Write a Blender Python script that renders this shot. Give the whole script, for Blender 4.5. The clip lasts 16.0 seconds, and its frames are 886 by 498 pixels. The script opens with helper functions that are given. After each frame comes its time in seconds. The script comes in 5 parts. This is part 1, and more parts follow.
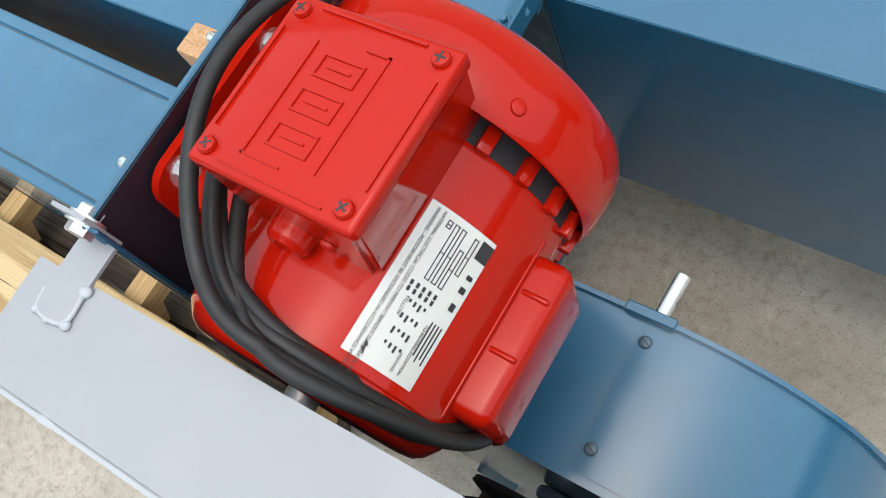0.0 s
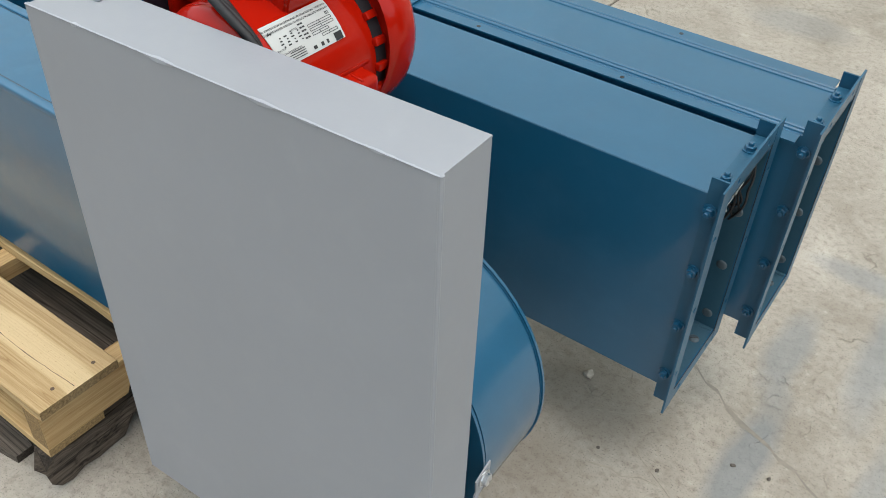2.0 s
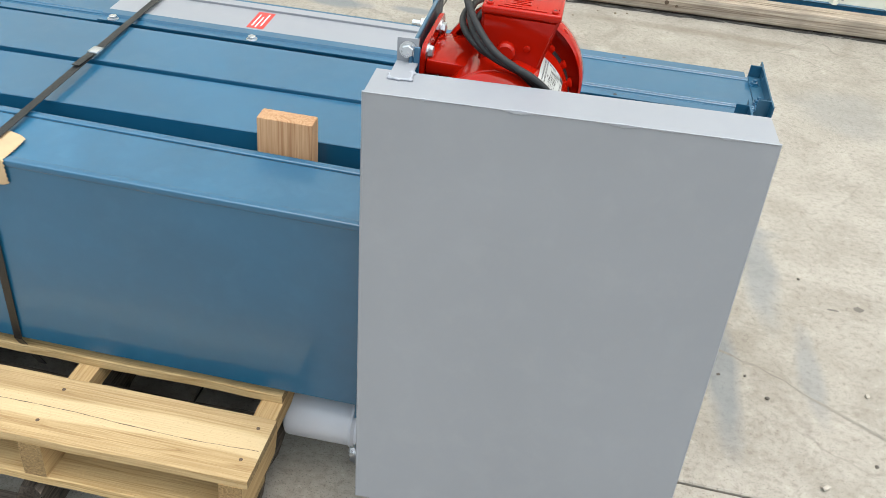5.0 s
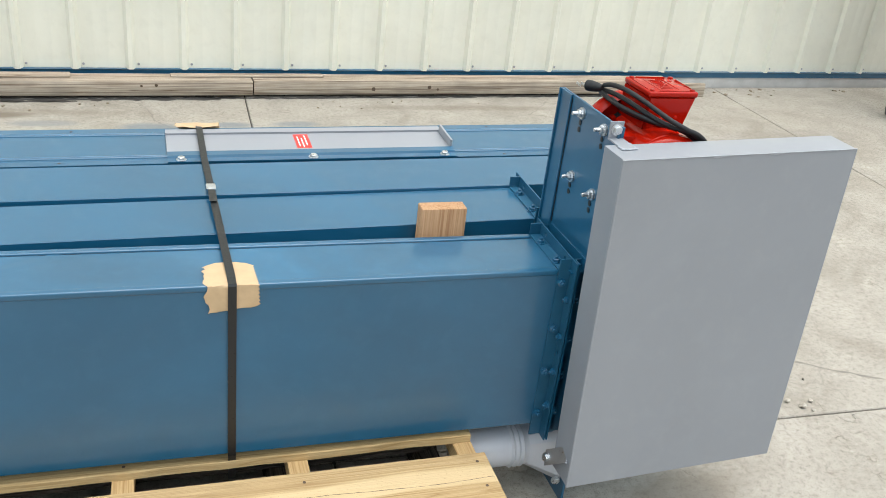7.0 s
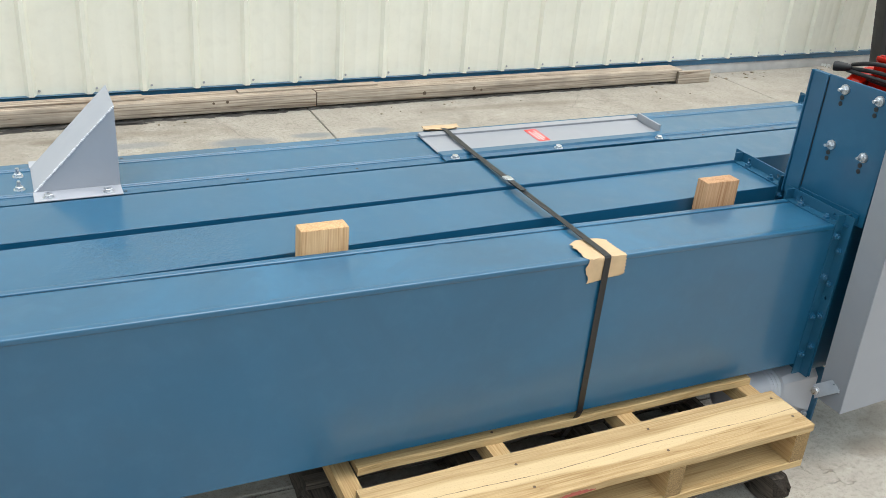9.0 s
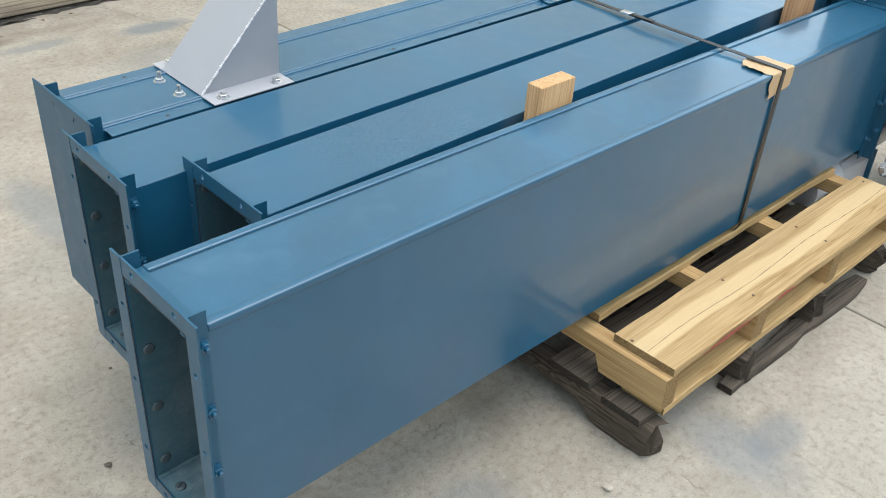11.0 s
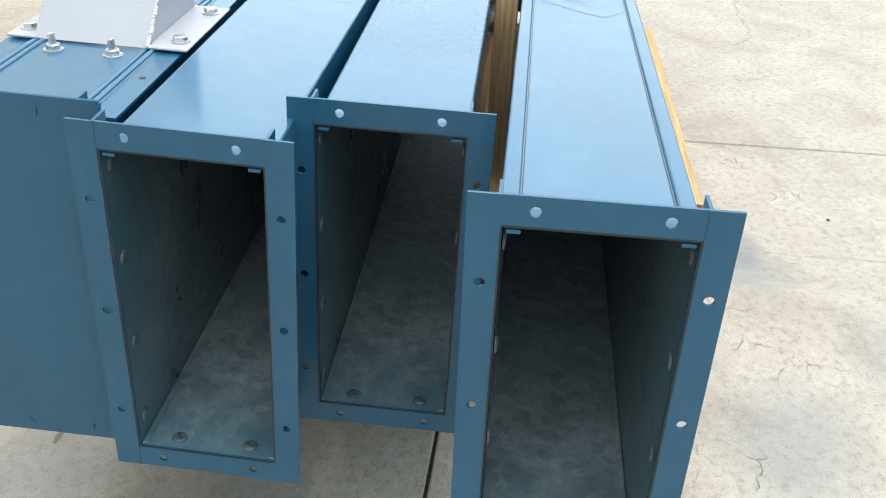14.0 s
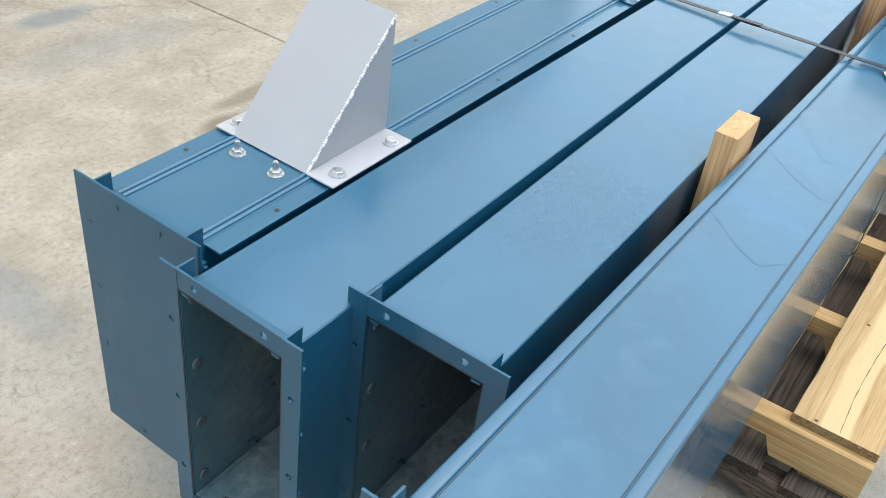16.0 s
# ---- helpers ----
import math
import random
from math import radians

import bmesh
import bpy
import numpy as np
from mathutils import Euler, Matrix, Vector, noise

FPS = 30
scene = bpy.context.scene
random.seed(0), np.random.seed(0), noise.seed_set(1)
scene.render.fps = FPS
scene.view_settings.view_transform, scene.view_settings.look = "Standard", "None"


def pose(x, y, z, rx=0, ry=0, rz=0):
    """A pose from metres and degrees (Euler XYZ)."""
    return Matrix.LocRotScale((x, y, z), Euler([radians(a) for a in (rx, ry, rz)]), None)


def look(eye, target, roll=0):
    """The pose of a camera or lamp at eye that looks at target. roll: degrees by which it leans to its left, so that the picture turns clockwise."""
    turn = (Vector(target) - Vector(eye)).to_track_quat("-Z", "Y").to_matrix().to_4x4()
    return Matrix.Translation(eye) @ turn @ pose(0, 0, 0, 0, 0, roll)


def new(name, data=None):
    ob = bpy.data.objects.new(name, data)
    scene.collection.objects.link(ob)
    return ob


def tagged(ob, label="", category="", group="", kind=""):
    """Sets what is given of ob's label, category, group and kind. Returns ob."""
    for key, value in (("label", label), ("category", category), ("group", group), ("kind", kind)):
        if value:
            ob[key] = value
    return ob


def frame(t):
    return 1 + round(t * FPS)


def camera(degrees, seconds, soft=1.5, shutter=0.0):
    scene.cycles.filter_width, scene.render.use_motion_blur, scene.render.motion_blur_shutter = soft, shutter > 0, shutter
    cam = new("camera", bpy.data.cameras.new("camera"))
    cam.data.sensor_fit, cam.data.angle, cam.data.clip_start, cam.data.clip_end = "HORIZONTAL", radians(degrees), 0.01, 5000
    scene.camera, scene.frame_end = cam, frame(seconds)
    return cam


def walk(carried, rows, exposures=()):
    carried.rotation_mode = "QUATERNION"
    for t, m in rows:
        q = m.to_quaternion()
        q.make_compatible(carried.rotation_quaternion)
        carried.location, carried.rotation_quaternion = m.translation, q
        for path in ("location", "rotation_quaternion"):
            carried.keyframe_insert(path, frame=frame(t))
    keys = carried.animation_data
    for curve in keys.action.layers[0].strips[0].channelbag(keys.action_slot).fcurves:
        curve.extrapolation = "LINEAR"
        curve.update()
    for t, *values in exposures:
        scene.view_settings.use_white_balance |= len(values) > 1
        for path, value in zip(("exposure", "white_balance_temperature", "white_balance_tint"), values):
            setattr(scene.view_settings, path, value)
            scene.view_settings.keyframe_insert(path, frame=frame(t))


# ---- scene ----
cam = camera(52.37, 16.0, soft=0.9)
PATH = [
    (0, (2.4286, 0.1489, 1.2849), (1.5699, 0.5975, -0.4648), -33.95),
    (0.5, (2.4370, 0.0678, 1.3015), (1.4748, 0.7190, -0.3264), -15.46),
    (1, (2.4873, -0.1372, 1.3340), (1.6533, 0.8283, -0.2061), 0.00),
    (1.5, (2.6552, -0.2855, 1.3469), (1.9048, 0.8887, -0.0877), 6.34),
    (2, (2.8057, -0.3705, 1.2857), (1.9630, 0.9078, -0.0011), 3.98),
    (2.5, (2.8848, -0.4807, 1.2256), (1.9797, 0.8323, 0.0185), 2.34),
    (3, (2.8958, -0.6223, 1.2468), (2.1113, 0.8474, 0.1402), 5.55),
    (3.5, (2.8083, -0.7698, 1.3115), (2.1848, 0.7512, 0.1723), 7.43),
    (4, (2.6429, -0.8287, 1.3398), (2.1393, 0.7097, 0.1652), 8.45),
    (4.5, (2.4173, -0.8386, 1.3286), (2.0157, 0.7398, 0.1677), 7.06),
    (4.7, (2.3485, -0.8616, 1.3355), (2.0229, 0.7388, 0.1811), 6.67),
    (6.8, (1.3781, -1.1649, 1.3744), (1.9110, 0.5439, 0.4823), 6.02),
    (7, (1.2556, -1.2111, 1.3930), (1.8470, 0.4846, 0.5128), 6.35),
    (7.5, (1.0488, -1.2346, 1.3899), (1.7365, 0.4211, 0.5034), 7.37),
    (8, (0.8447, -1.1248, 1.3727), (1.5921, 0.5228, 0.5201), 6.12),
    (8.5, (0.6464, -1.0943, 1.3493), (1.4277, 0.5483, 0.5178), 4.86),
    (9, (0.3469, -1.1104, 1.3596), (1.1571, 0.5082, 0.5090), 4.72),
    (9.5, (0.0807, -1.0764, 1.3685), (0.9312, 0.5021, 0.4824), 5.41),
    (10, (-0.0956, -0.9407, 1.3321), (0.8067, 0.5862, 0.4078), 5.17),
    (10.2, (-0.1585, -0.8794, 1.3167), (0.7924, 0.5986, 0.3621), 4.96),
    (12.3, (-0.6677, 0.0229, 1.0997), (0.8447, 0.5689, -0.0897), 1.87),
    (12.5, (-0.6831, 0.1219, 1.0258), (0.8699, 0.5730, -0.1509), 1.86),
    (13, (-0.6784, 0.2615, 0.8825), (0.9649, 0.4882, -0.2348), 1.40),
    (13.5, (-0.6620, 0.3067, 0.8846), (1.0137, 0.4772, -0.1938), 1.43),
    (14, (-0.6398, 0.3451, 0.9561), (1.0722, 0.5011, -0.0660), 1.47),
    (14.5, (-0.6434, 0.3422, 1.0264), (1.0759, 0.5767, 0.0318), 0.97),
    (15, (-0.6870, 0.2717, 1.1318), (0.9699, 0.6146, 0.0654), 1.85),
    (15.5, (-0.5741, 0.1451, 1.2272), (0.9538, 0.7520, 0.0883), 3.12),
    (16, (-0.4115, 0.0843, 1.2454), (0.9624, 0.9505, 0.0784), 6.32),
]
walk(cam, [(t, look(e, g, r)) for t, e, g, r in PATH],
     [(0, 0.15), (0.5, 0.2), (1, -0.1), (1.5, -0.2), (2, -0.1), (2.5, 0.1), (3, 0.22), (4.5, 0.25), (7, 0.2), (9, 0.15), (10, 0.05), (12.5, 0.12), (13.0, 0.26), (13.5, 0.38), (14, 0.48), (14.5, 0.36), (15, 0.25), (15.5, 0.2), (16, 0.22)])

# ---- light ----
world = bpy.data.worlds.new("sky_world")
scene.world = world
world.use_nodes = True
wn = world.node_tree
sky = wn.nodes.new("ShaderNodeTexSky")
sky.sky_type, sky.sun_disc = "NISHITA", False
sky.sun_elevation, sky.sun_rotation = radians(80), radians(120)
sky.air_density, sky.dust_density, sky.ozone_density = 0.8, 9.0, 1.0
wn.nodes["Background"].inputs["Strength"].default_value = 0.115
wn.links.new(sky.outputs[0], wn.nodes["Background"].inputs["Color"])
sun = new("sun", bpy.data.lights.new("sun", "SUN"))
sun.data.energy, sun.data.angle, sun.data.color = 4.05, radians(154), (0.805, 0.962, 1.02)
sun.matrix_world = look((0, 0, 12), (-0.2, -0.8, 5.0))


# ---- materials ----
def nodes_of(name):
    m = bpy.data.materials.new(name)
    m.use_nodes = True
    nt = m.node_tree
    return m, nt, nt.nodes["Principled BSDF"]


def coords(nt, scale=(1, 1, 1)):
    tc, mp = nt.nodes.new("ShaderNodeTexCoord"), nt.nodes.new("ShaderNodeMapping")
    mp.inputs["Scale"].default_value = scale
    nt.links.new(tc.outputs["Object"], mp.inputs["Vector"])
    return mp.outputs[0]


def noise_of(nt, vec, scale, detail=4.0, rough=0.55, warp=0.0):
    n = nt.nodes.new("ShaderNodeTexNoise")
    n.inputs["Scale"].default_value, n.inputs["Detail"].default_value = scale, detail
    n.inputs["Roughness"].default_value, n.inputs["Distortion"].default_value = rough, warp
    nt.links.new(vec, n.inputs["Vector"])
    return n.outputs[0]


def ramp(nt, fac, stops):
    r = nt.nodes.new("ShaderNodeValToRGB")
    e = r.color_ramp.elements
    while len(e) < len(stops):
        e.new(0.5)
    for k, (p, c) in zip(e, stops):
        k.position, k.color = p, (*c, 1) if len(c) == 3 else c
    nt.links.new(fac, r.inputs[0])
    return r.outputs[0]


def mixed(nt, fac, a, b, blend="MIX"):
    m = nt.nodes.new("ShaderNodeMix")
    m.data_type, m.blend_type = "RGBA", blend
    for sock, v in ((m.inputs[0], fac), (m.inputs[6], a), (m.inputs[7], b)):
        if isinstance(v, (int, float)):
            sock.default_value = v
        elif isinstance(v, tuple):
            sock.default_value = (*v, 1)
        else:
            nt.links.new(v, sock)
    return m.outputs[2]


def bumped(nt, bsdf, height, strength, dist):
    b = nt.nodes.new("ShaderNodeBump")
    b.inputs["Strength"].default_value, b.inputs["Distance"].default_value = strength, dist
    nt.links.new(height, b.inputs["Height"])
    nt.links.new(b.outputs[0], bsdf.inputs["Normal"])


def g3(v):
    return (v, v, v)


def paint(name, col, rough, wear=0.12, dust=(0.55, 0.55, 0.53), peel=0.12, coat=0.0, metal=0.0, dusty=0.25, crinkle=False):
    """Sprayed paint on sheet metal: orange peel, faint cloudy dust, uneven gloss."""
    m, nt, b = nodes_of(name)
    v = coords(nt)
    big, mid, fine = noise_of(nt, v, 2.3, 5, 0.6, 0.6), noise_of(nt, v, 17, 5, 0.6, 0.3), noise_of(nt, v, 330, 2)
    dark = tuple(c * (1 - wear) for c in col)
    light = tuple(min(1, c * (1 + wear)) for c in col)
    c1 = ramp(nt, big, [(0.3, dark), (0.7, light)])
    f = ramp(nt, mid, [(0.5, g3(0)), (0.85, g3(dusty))])
    nt.links.new(mixed(nt, f, c1, dust), b.inputs["Base Color"])
    nt.links.new(ramp(nt, mixed(nt, 0.5, big, mid), [(0.3, g3(rough * 0.82)), (0.75, g3(min(1, rough * 1.45)))]), b.inputs["Roughness"])
    b.inputs["Metallic"].default_value, b.inputs["Coat Weight"].default_value, b.inputs["Coat Roughness"].default_value = metal, coat, 0.14
    blot = noise_of(nt, v, 75, 4, 0.65, 0.4)
    if coat:
        b.inputs["Specular IOR Level"].default_value = 0.45
    bumped(nt, b, mixed(nt, 0.45, fine, blot), peel, 0.0009)
    if crinkle:
        # orange-peel runs where the coat went on too thick
        lump = noise_of(nt, coords(nt, (0.7, 1, 1)), 140, 3, 0.55, 0.4)
        sp = nt.nodes.new("ShaderNodeSeparateXYZ")
        nt.links.new(v, sp.inputs[0])
        wob = nt.nodes.new("ShaderNodeMath")
        wob.operation, wob.inputs[2].default_value = "MULTIPLY_ADD", -0.12
        wob.inputs[1].default_value = 0.25
        nt.links.new(noise_of(nt, v, 9, 4), wob.inputs[0])
        ad = nt.nodes.new("ShaderNodeMath")
        nt.links.new(sp.outputs[0], ad.inputs[0])
        nt.links.new(wob.outputs[0], ad.inputs[1])
        gate = ramp(nt, ad.outputs[0], [(0.16, g3(0)), (0.26, g3(1)), (0.46, g3(1)), (0.56, g3(0))])
        bumped(nt, b, mixed(nt, 1.0, lump, gate, "MULTIPLY"), 0.75, 0.0045)
    return m


def wood(name, light, dark, rough=0.75, ring=24, axis=0, grime=0.0, endgrain=0.85, grimecol=(0.05, 0.045, 0.04), sap=None):
    """Sawn timber with its grain along one axis."""
    m, nt, b = nodes_of(name)
    oi = nt.nodes.new("ShaderNodeObjectInfo")
    tc = nt.nodes.new("ShaderNodeTexCoord")
    add = nt.nodes.new("ShaderNodeVectorMath")
    sc = nt.nodes.new("ShaderNodeVectorMath")
    sc.operation, sc.inputs[1].default_value = "SCALE", (0, 0, 0)
    cmb = nt.nodes.new("ShaderNodeCombineXYZ")
    for k in range(3):
        nt.links.new(oi.outputs["Random"], cmb.inputs[k])
    nt.links.new(cmb.outputs[0], sc.inputs[0])
    sc.inputs["Scale"].default_value = 7.3
    nt.links.new(tc.outputs["Object"], add.inputs[0])
    nt.links.new(sc.outputs[0], add.inputs[1])
    mp = nt.nodes.new("ShaderNodeMapping")
    s = [1.0, 1.0, 1.0]
    s[axis] = 0.022
    mp.inputs["Scale"].default_value = s
    nt.links.new(add.outputs[0], mp.inputs["Vector"])
    v = mp.outputs[0]
    w = noise_of(nt, v, ring, 3, 0.5, 0.7)
    fib = noise_of(nt, v, ring * 9, 3, 0.7)
    blot = noise_of(nt, add.outputs[0], 6, 4)
    mid = tuple((a + c) / 2 for a, c in zip(light, dark))
    bands = nt.nodes.new("ShaderNodeMath")
    bands.operation = "PINGPONG"
    mul = nt.nodes.new("ShaderNodeMath")
    mul.operation, mul.inputs[1].default_value = "MULTIPLY", 7.0
    nt.links.new(w, mul.inputs[0])
    nt.links.new(mul.outputs[0], bands.inputs[0])
    bands.inputs[1].default_value = 0.5
    c = ramp(nt, bands.outputs[0], [(0.0, light), (0.3, light), (0.46, mid), (0.5, dark)])
    c = mixed(nt, ramp(nt, fib, [(0.38, g3(0.0)), (0.70, g3(0.75))]), c, dark)
    c = mixed(nt, ramp(nt, blot, [(0.45, g3(0)), (0.75, g3(0.25 + grime * 0.5))]), c, grimecol if grime else dark)
    if sap:
        # pale sapwood running along the middle of the board, with a crooked edge
        sy = nt.nodes.new("ShaderNodeSeparateXYZ")
        nt.links.new(tc.outputs["Object"], sy.inputs[0])
        bend = nt.nodes.new("ShaderNodeMath")
        bend.operation, bend.inputs[1].default_value = "MULTIPLY_ADD", 0.055
        slow = nt.nodes.new("ShaderNodeMapping")
        slow.inputs["Scale"].default_value = (1.0, 0.05, 0.05)
        nt.links.new(tc.outputs["Object"], slow.inputs["Vector"])
        nt.links.new(noise_of(nt, slow.outputs[0], 2.6, 2, 0.4), bend.inputs[0])
        nt.links.new(sy.outputs[1], bend.inputs[2])
        zone = ramp(nt, bend.outputs[0], [(0.074, g3(0)), (0.079, g3(0.75)), (0.122, g3(0.75)), (0.128, g3(0.1))])
        c = mixed(nt, zone, c, sap)
        pore = noise_of(nt, add.outputs[0], 300, 2)
        c = mixed(nt, ramp(nt, pore, [(0.62, g3(0)), (0.72, g3(0.5))]), c, dark)
    # darker, speckled end grain
    sn = nt.nodes.new("ShaderNodeSeparateXYZ")
    nt.links.new(tc.outputs["Normal"], sn.inputs[0])
    ab = nt.nodes.new("ShaderNodeMath")
    ab.operation = "ABSOLUTE"
    nt.links.new(sn.outputs[axis], ab.inputs[0])
    endc = ramp(nt, noise_of(nt, add.outputs[0], 240, 3, 0.7), [(0.32, tuple(x * 0.3 for x in dark)), (0.68, tuple((x * 0.4 + y * 0.4) for x, y in zip(light, dark)))])
    c = mixed(nt, ramp(nt, ab.outputs[0], [(0.75, g3(0)), (0.85, g3(endgrain))]), c, endc)
    nt.links.new(c, b.inputs["Base Color"])
    b.inputs["Roughness"].default_value = rough
    b.inputs["Specular IOR Level"].default_value = 0.25
    bumped(nt, b, fib, 0.45, 0.003)
    return m


def plain(name, col, rough=0.5, metal=0.0, var=0.15, scale=40.0, bump=0.1):
    m, nt, b = nodes_of(name)
    v = coords(nt)
    n = noise_of(nt, v, scale, 4)
    n2 = noise_of(nt, v, scale * 0.13, 3)
    c = ramp(nt, mixed(nt, 0.5, n, n2), [(0.3, tuple(x * (1 - var) for x in col)), (0.7, tuple(min(1, x * (1 + var)) for x in col))])
    nt.links.new(c, b.inputs["Base Color"])
    nt.links.new(ramp(nt, n, [(0.3, g3(max(0.03, rough - 0.08))), (0.7, g3(min(1, rough + 0.1)))]), b.inputs["Roughness"])
    b.inputs["Metallic"].default_value = metal
    bumped(nt, b, n, bump, 0.002)
    return m


def galvanised(name, col=(0.40, 0.46, 0.46), rough=0.4):
    """Zinc sheet with spangle, smears and blue overspray drifting in from the open ends."""
    m, nt, b = nodes_of(name)
    v = coords(nt)
    vo = nt.nodes.new("ShaderNodeTexVoronoi")
    vo.inputs["Scale"].default_value = 70
    nt.links.new(v, vo.inputs["Vector"])
    bw = nt.nodes.new("ShaderNodeRGBToBW")
    nt.links.new(vo.outputs["Color"], bw.inputs[0])
    n = noise_of(nt, v, 9, 6, 0.7, 0.5)
    grain = noise_of(nt, v, 130, 4, 0.7)
    c = ramp(nt, n, [(0.3, tuple(x * 0.5 for x in col)), (0.7, col)])
    c = mixed(nt, ramp(nt, bw.outputs[0], [(0.2, g3(0)), (0.9, g3(0.4))]), c, tuple(min(1, x * 1.5) for x in col))
    c = mixed(nt, ramp(nt, grain, [(0.5, g3(0)), (0.75, g3(0.6))]), c, tuple(x * 0.4 for x in col))
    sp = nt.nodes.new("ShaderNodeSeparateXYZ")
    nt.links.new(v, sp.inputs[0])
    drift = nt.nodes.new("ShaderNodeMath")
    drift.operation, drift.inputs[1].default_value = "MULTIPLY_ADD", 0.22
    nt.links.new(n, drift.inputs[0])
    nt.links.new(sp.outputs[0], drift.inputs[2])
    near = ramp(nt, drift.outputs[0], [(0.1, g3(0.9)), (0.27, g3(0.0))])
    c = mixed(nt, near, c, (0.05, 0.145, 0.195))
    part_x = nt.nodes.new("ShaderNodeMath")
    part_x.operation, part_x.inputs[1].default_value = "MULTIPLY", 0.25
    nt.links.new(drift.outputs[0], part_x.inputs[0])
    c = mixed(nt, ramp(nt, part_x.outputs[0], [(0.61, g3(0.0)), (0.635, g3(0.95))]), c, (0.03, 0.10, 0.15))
    nt.links.new(c, b.inputs["Base Color"])
    nt.links.new(ramp(nt, n, [(0.3, g3(rough - 0.12)), (0.7, g3(rough + 0.15))]), b.inputs["Roughness"])
    b.inputs["Metallic"].default_value = 0.35
    bumped(nt, b, mixed(nt, 0.5, n, grain), 0.15, 0.002)
    return m


def concrete_ground():
    m, nt, b = nodes_of("yard_concrete")
    v = coords(nt)
    big = noise_of(nt, v, 0.7, 6, 0.62, 0.8)
    mid = noise_of(nt, v, 4.5, 7, 0.65, 0.5)
    fine = noise_of(nt, v, 60, 5, 0.7)
    grit = noise_of(nt, v, 320, 2, 0.6)
    wr = nt.nodes.new("ShaderNodeTexNoise")
    wr.noise_type = "RIDGED_MULTIFRACTAL"
    wr.inputs["Scale"].default_value, wr.inputs["Detail"].default_value, wr.inputs["Distortion"].default_value = 9, 5, 0.8
    nt.links.new(v, wr.inputs["Vector"])
    wrinkle = wr.outputs[0]
    c = ramp(nt, mid, [(0.25, (0.25, 0.222, 0.18)), (0.5, (0.395, 0.362, 0.308)), (0.75, (0.51, 0.475, 0.415))])
    c = mixed(nt, ramp(nt, big, [(0.42, g3(0)), (0.7, g3(0.55))]), c, (0.485, 0.452, 0.395))
    c = mixed(nt, ramp(nt, wrinkle, [(0.25, g3(0.3)), (0.6, g3(0))]), c, (0.24, 0.215, 0.18))
    c = mixed(nt, ramp(nt, fine, [(0.5, g3(0)), (0.7, g3(0.7))]), c, (0.20, 0.175, 0.145))
    c = mixed(nt, ramp(nt, fine, [(0.28, g3(0.5)), (0.42, g3(0))]), c, (0.52, 0.49, 0.43))
    c = mixed(nt, ramp(nt, grit, [(0.58, g3(0)), (0.68, g3(0.65))]), c, (0.11, 0.095, 0.08))
    # faint web of hairline crazing
    vo = nt.nodes.new("ShaderNodeTexVoronoi")
    vo.feature, vo.inputs["Scale"].default_value = "DISTANCE_TO_EDGE", 1.5
    wv = nt.nodes.new("ShaderNodeVectorMath")
    nt.links.new(v, wv.inputs[0])
    nz = nt.nodes.new("ShaderNodeTexNoise")
    nz.inputs["Scale"].default_value, nz.inputs["Detail"].default_value = 6, 6
    nt.links.new(v, nz.inputs["Vector"])
    sc = nt.nodes.new("ShaderNodeVectorMath")
    sc.operation = "SCALE"
    sc.inputs["Scale"].default_value = 0.14
    nt.links.new(nz.outputs["Color"], sc.inputs[0])
    nt.links.new(sc.outputs[0], wv.inputs[1])
    nt.links.new(wv.outputs[0], vo.inputs["Vector"])
    line = ramp(nt, vo.outputs["Distance"], [(0.0, g3(1)), (0.008, g3(0))])
    gate = ramp(nt, noise_of(nt, v, 1.1, 3), [(0.5, g3(0)), (0.62, g3(0.65))])
    c = mixed(nt, mixed(nt, 1.0, line, gate, "MULTIPLY"), c, (0.20, 0.18, 0.155))
    # short curved trowel wrinkles
    v2 = nt.nodes.new("ShaderNodeTexVoronoi")
    v2.feature, v2.inputs["Scale"].default_value = "DISTANCE_TO_EDGE", 10.0
    w2 = nt.nodes.new("ShaderNodeVectorMath")
    w2.operation = "MULTIPLY_ADD"
    n2 = nt.nodes.new("ShaderNodeTexNoise")
    n2.inputs["Scale"].default_value, n2.inputs["Detail"].default_value = 14, 4
    nt.links.new(v, n2.inputs["Vector"])
    nt.links.new(n2.outputs["Color"], w2.inputs[0])
    w2.inputs[1].default_value = (0.12, 0.12, 0.12)
    nt.links.new(v, w2.inputs[2])
    nt.links.new(w2.outputs[0], v2.inputs["Vector"])
    tick = ramp(nt, v2.outputs["Distance"], [(0.0, g3(1)), (0.032, g3(0))])
    tick = mixed(nt, 1.0, tick, ramp(nt, noise_of(nt, v, 4.2, 3, 0.6), [(0.52, g3(0)), (0.66, g3(1))]), "MULTIPLY")
    tick = mixed(nt, 1.0, tick, ramp(nt, noise_of(nt, v, 15, 3, 0.6), [(0.42, g3(0)), (0.58, g3(0.7))]), "MULTIPLY")
    c = mixed(nt, tick, c, (0.21, 0.185, 0.15))
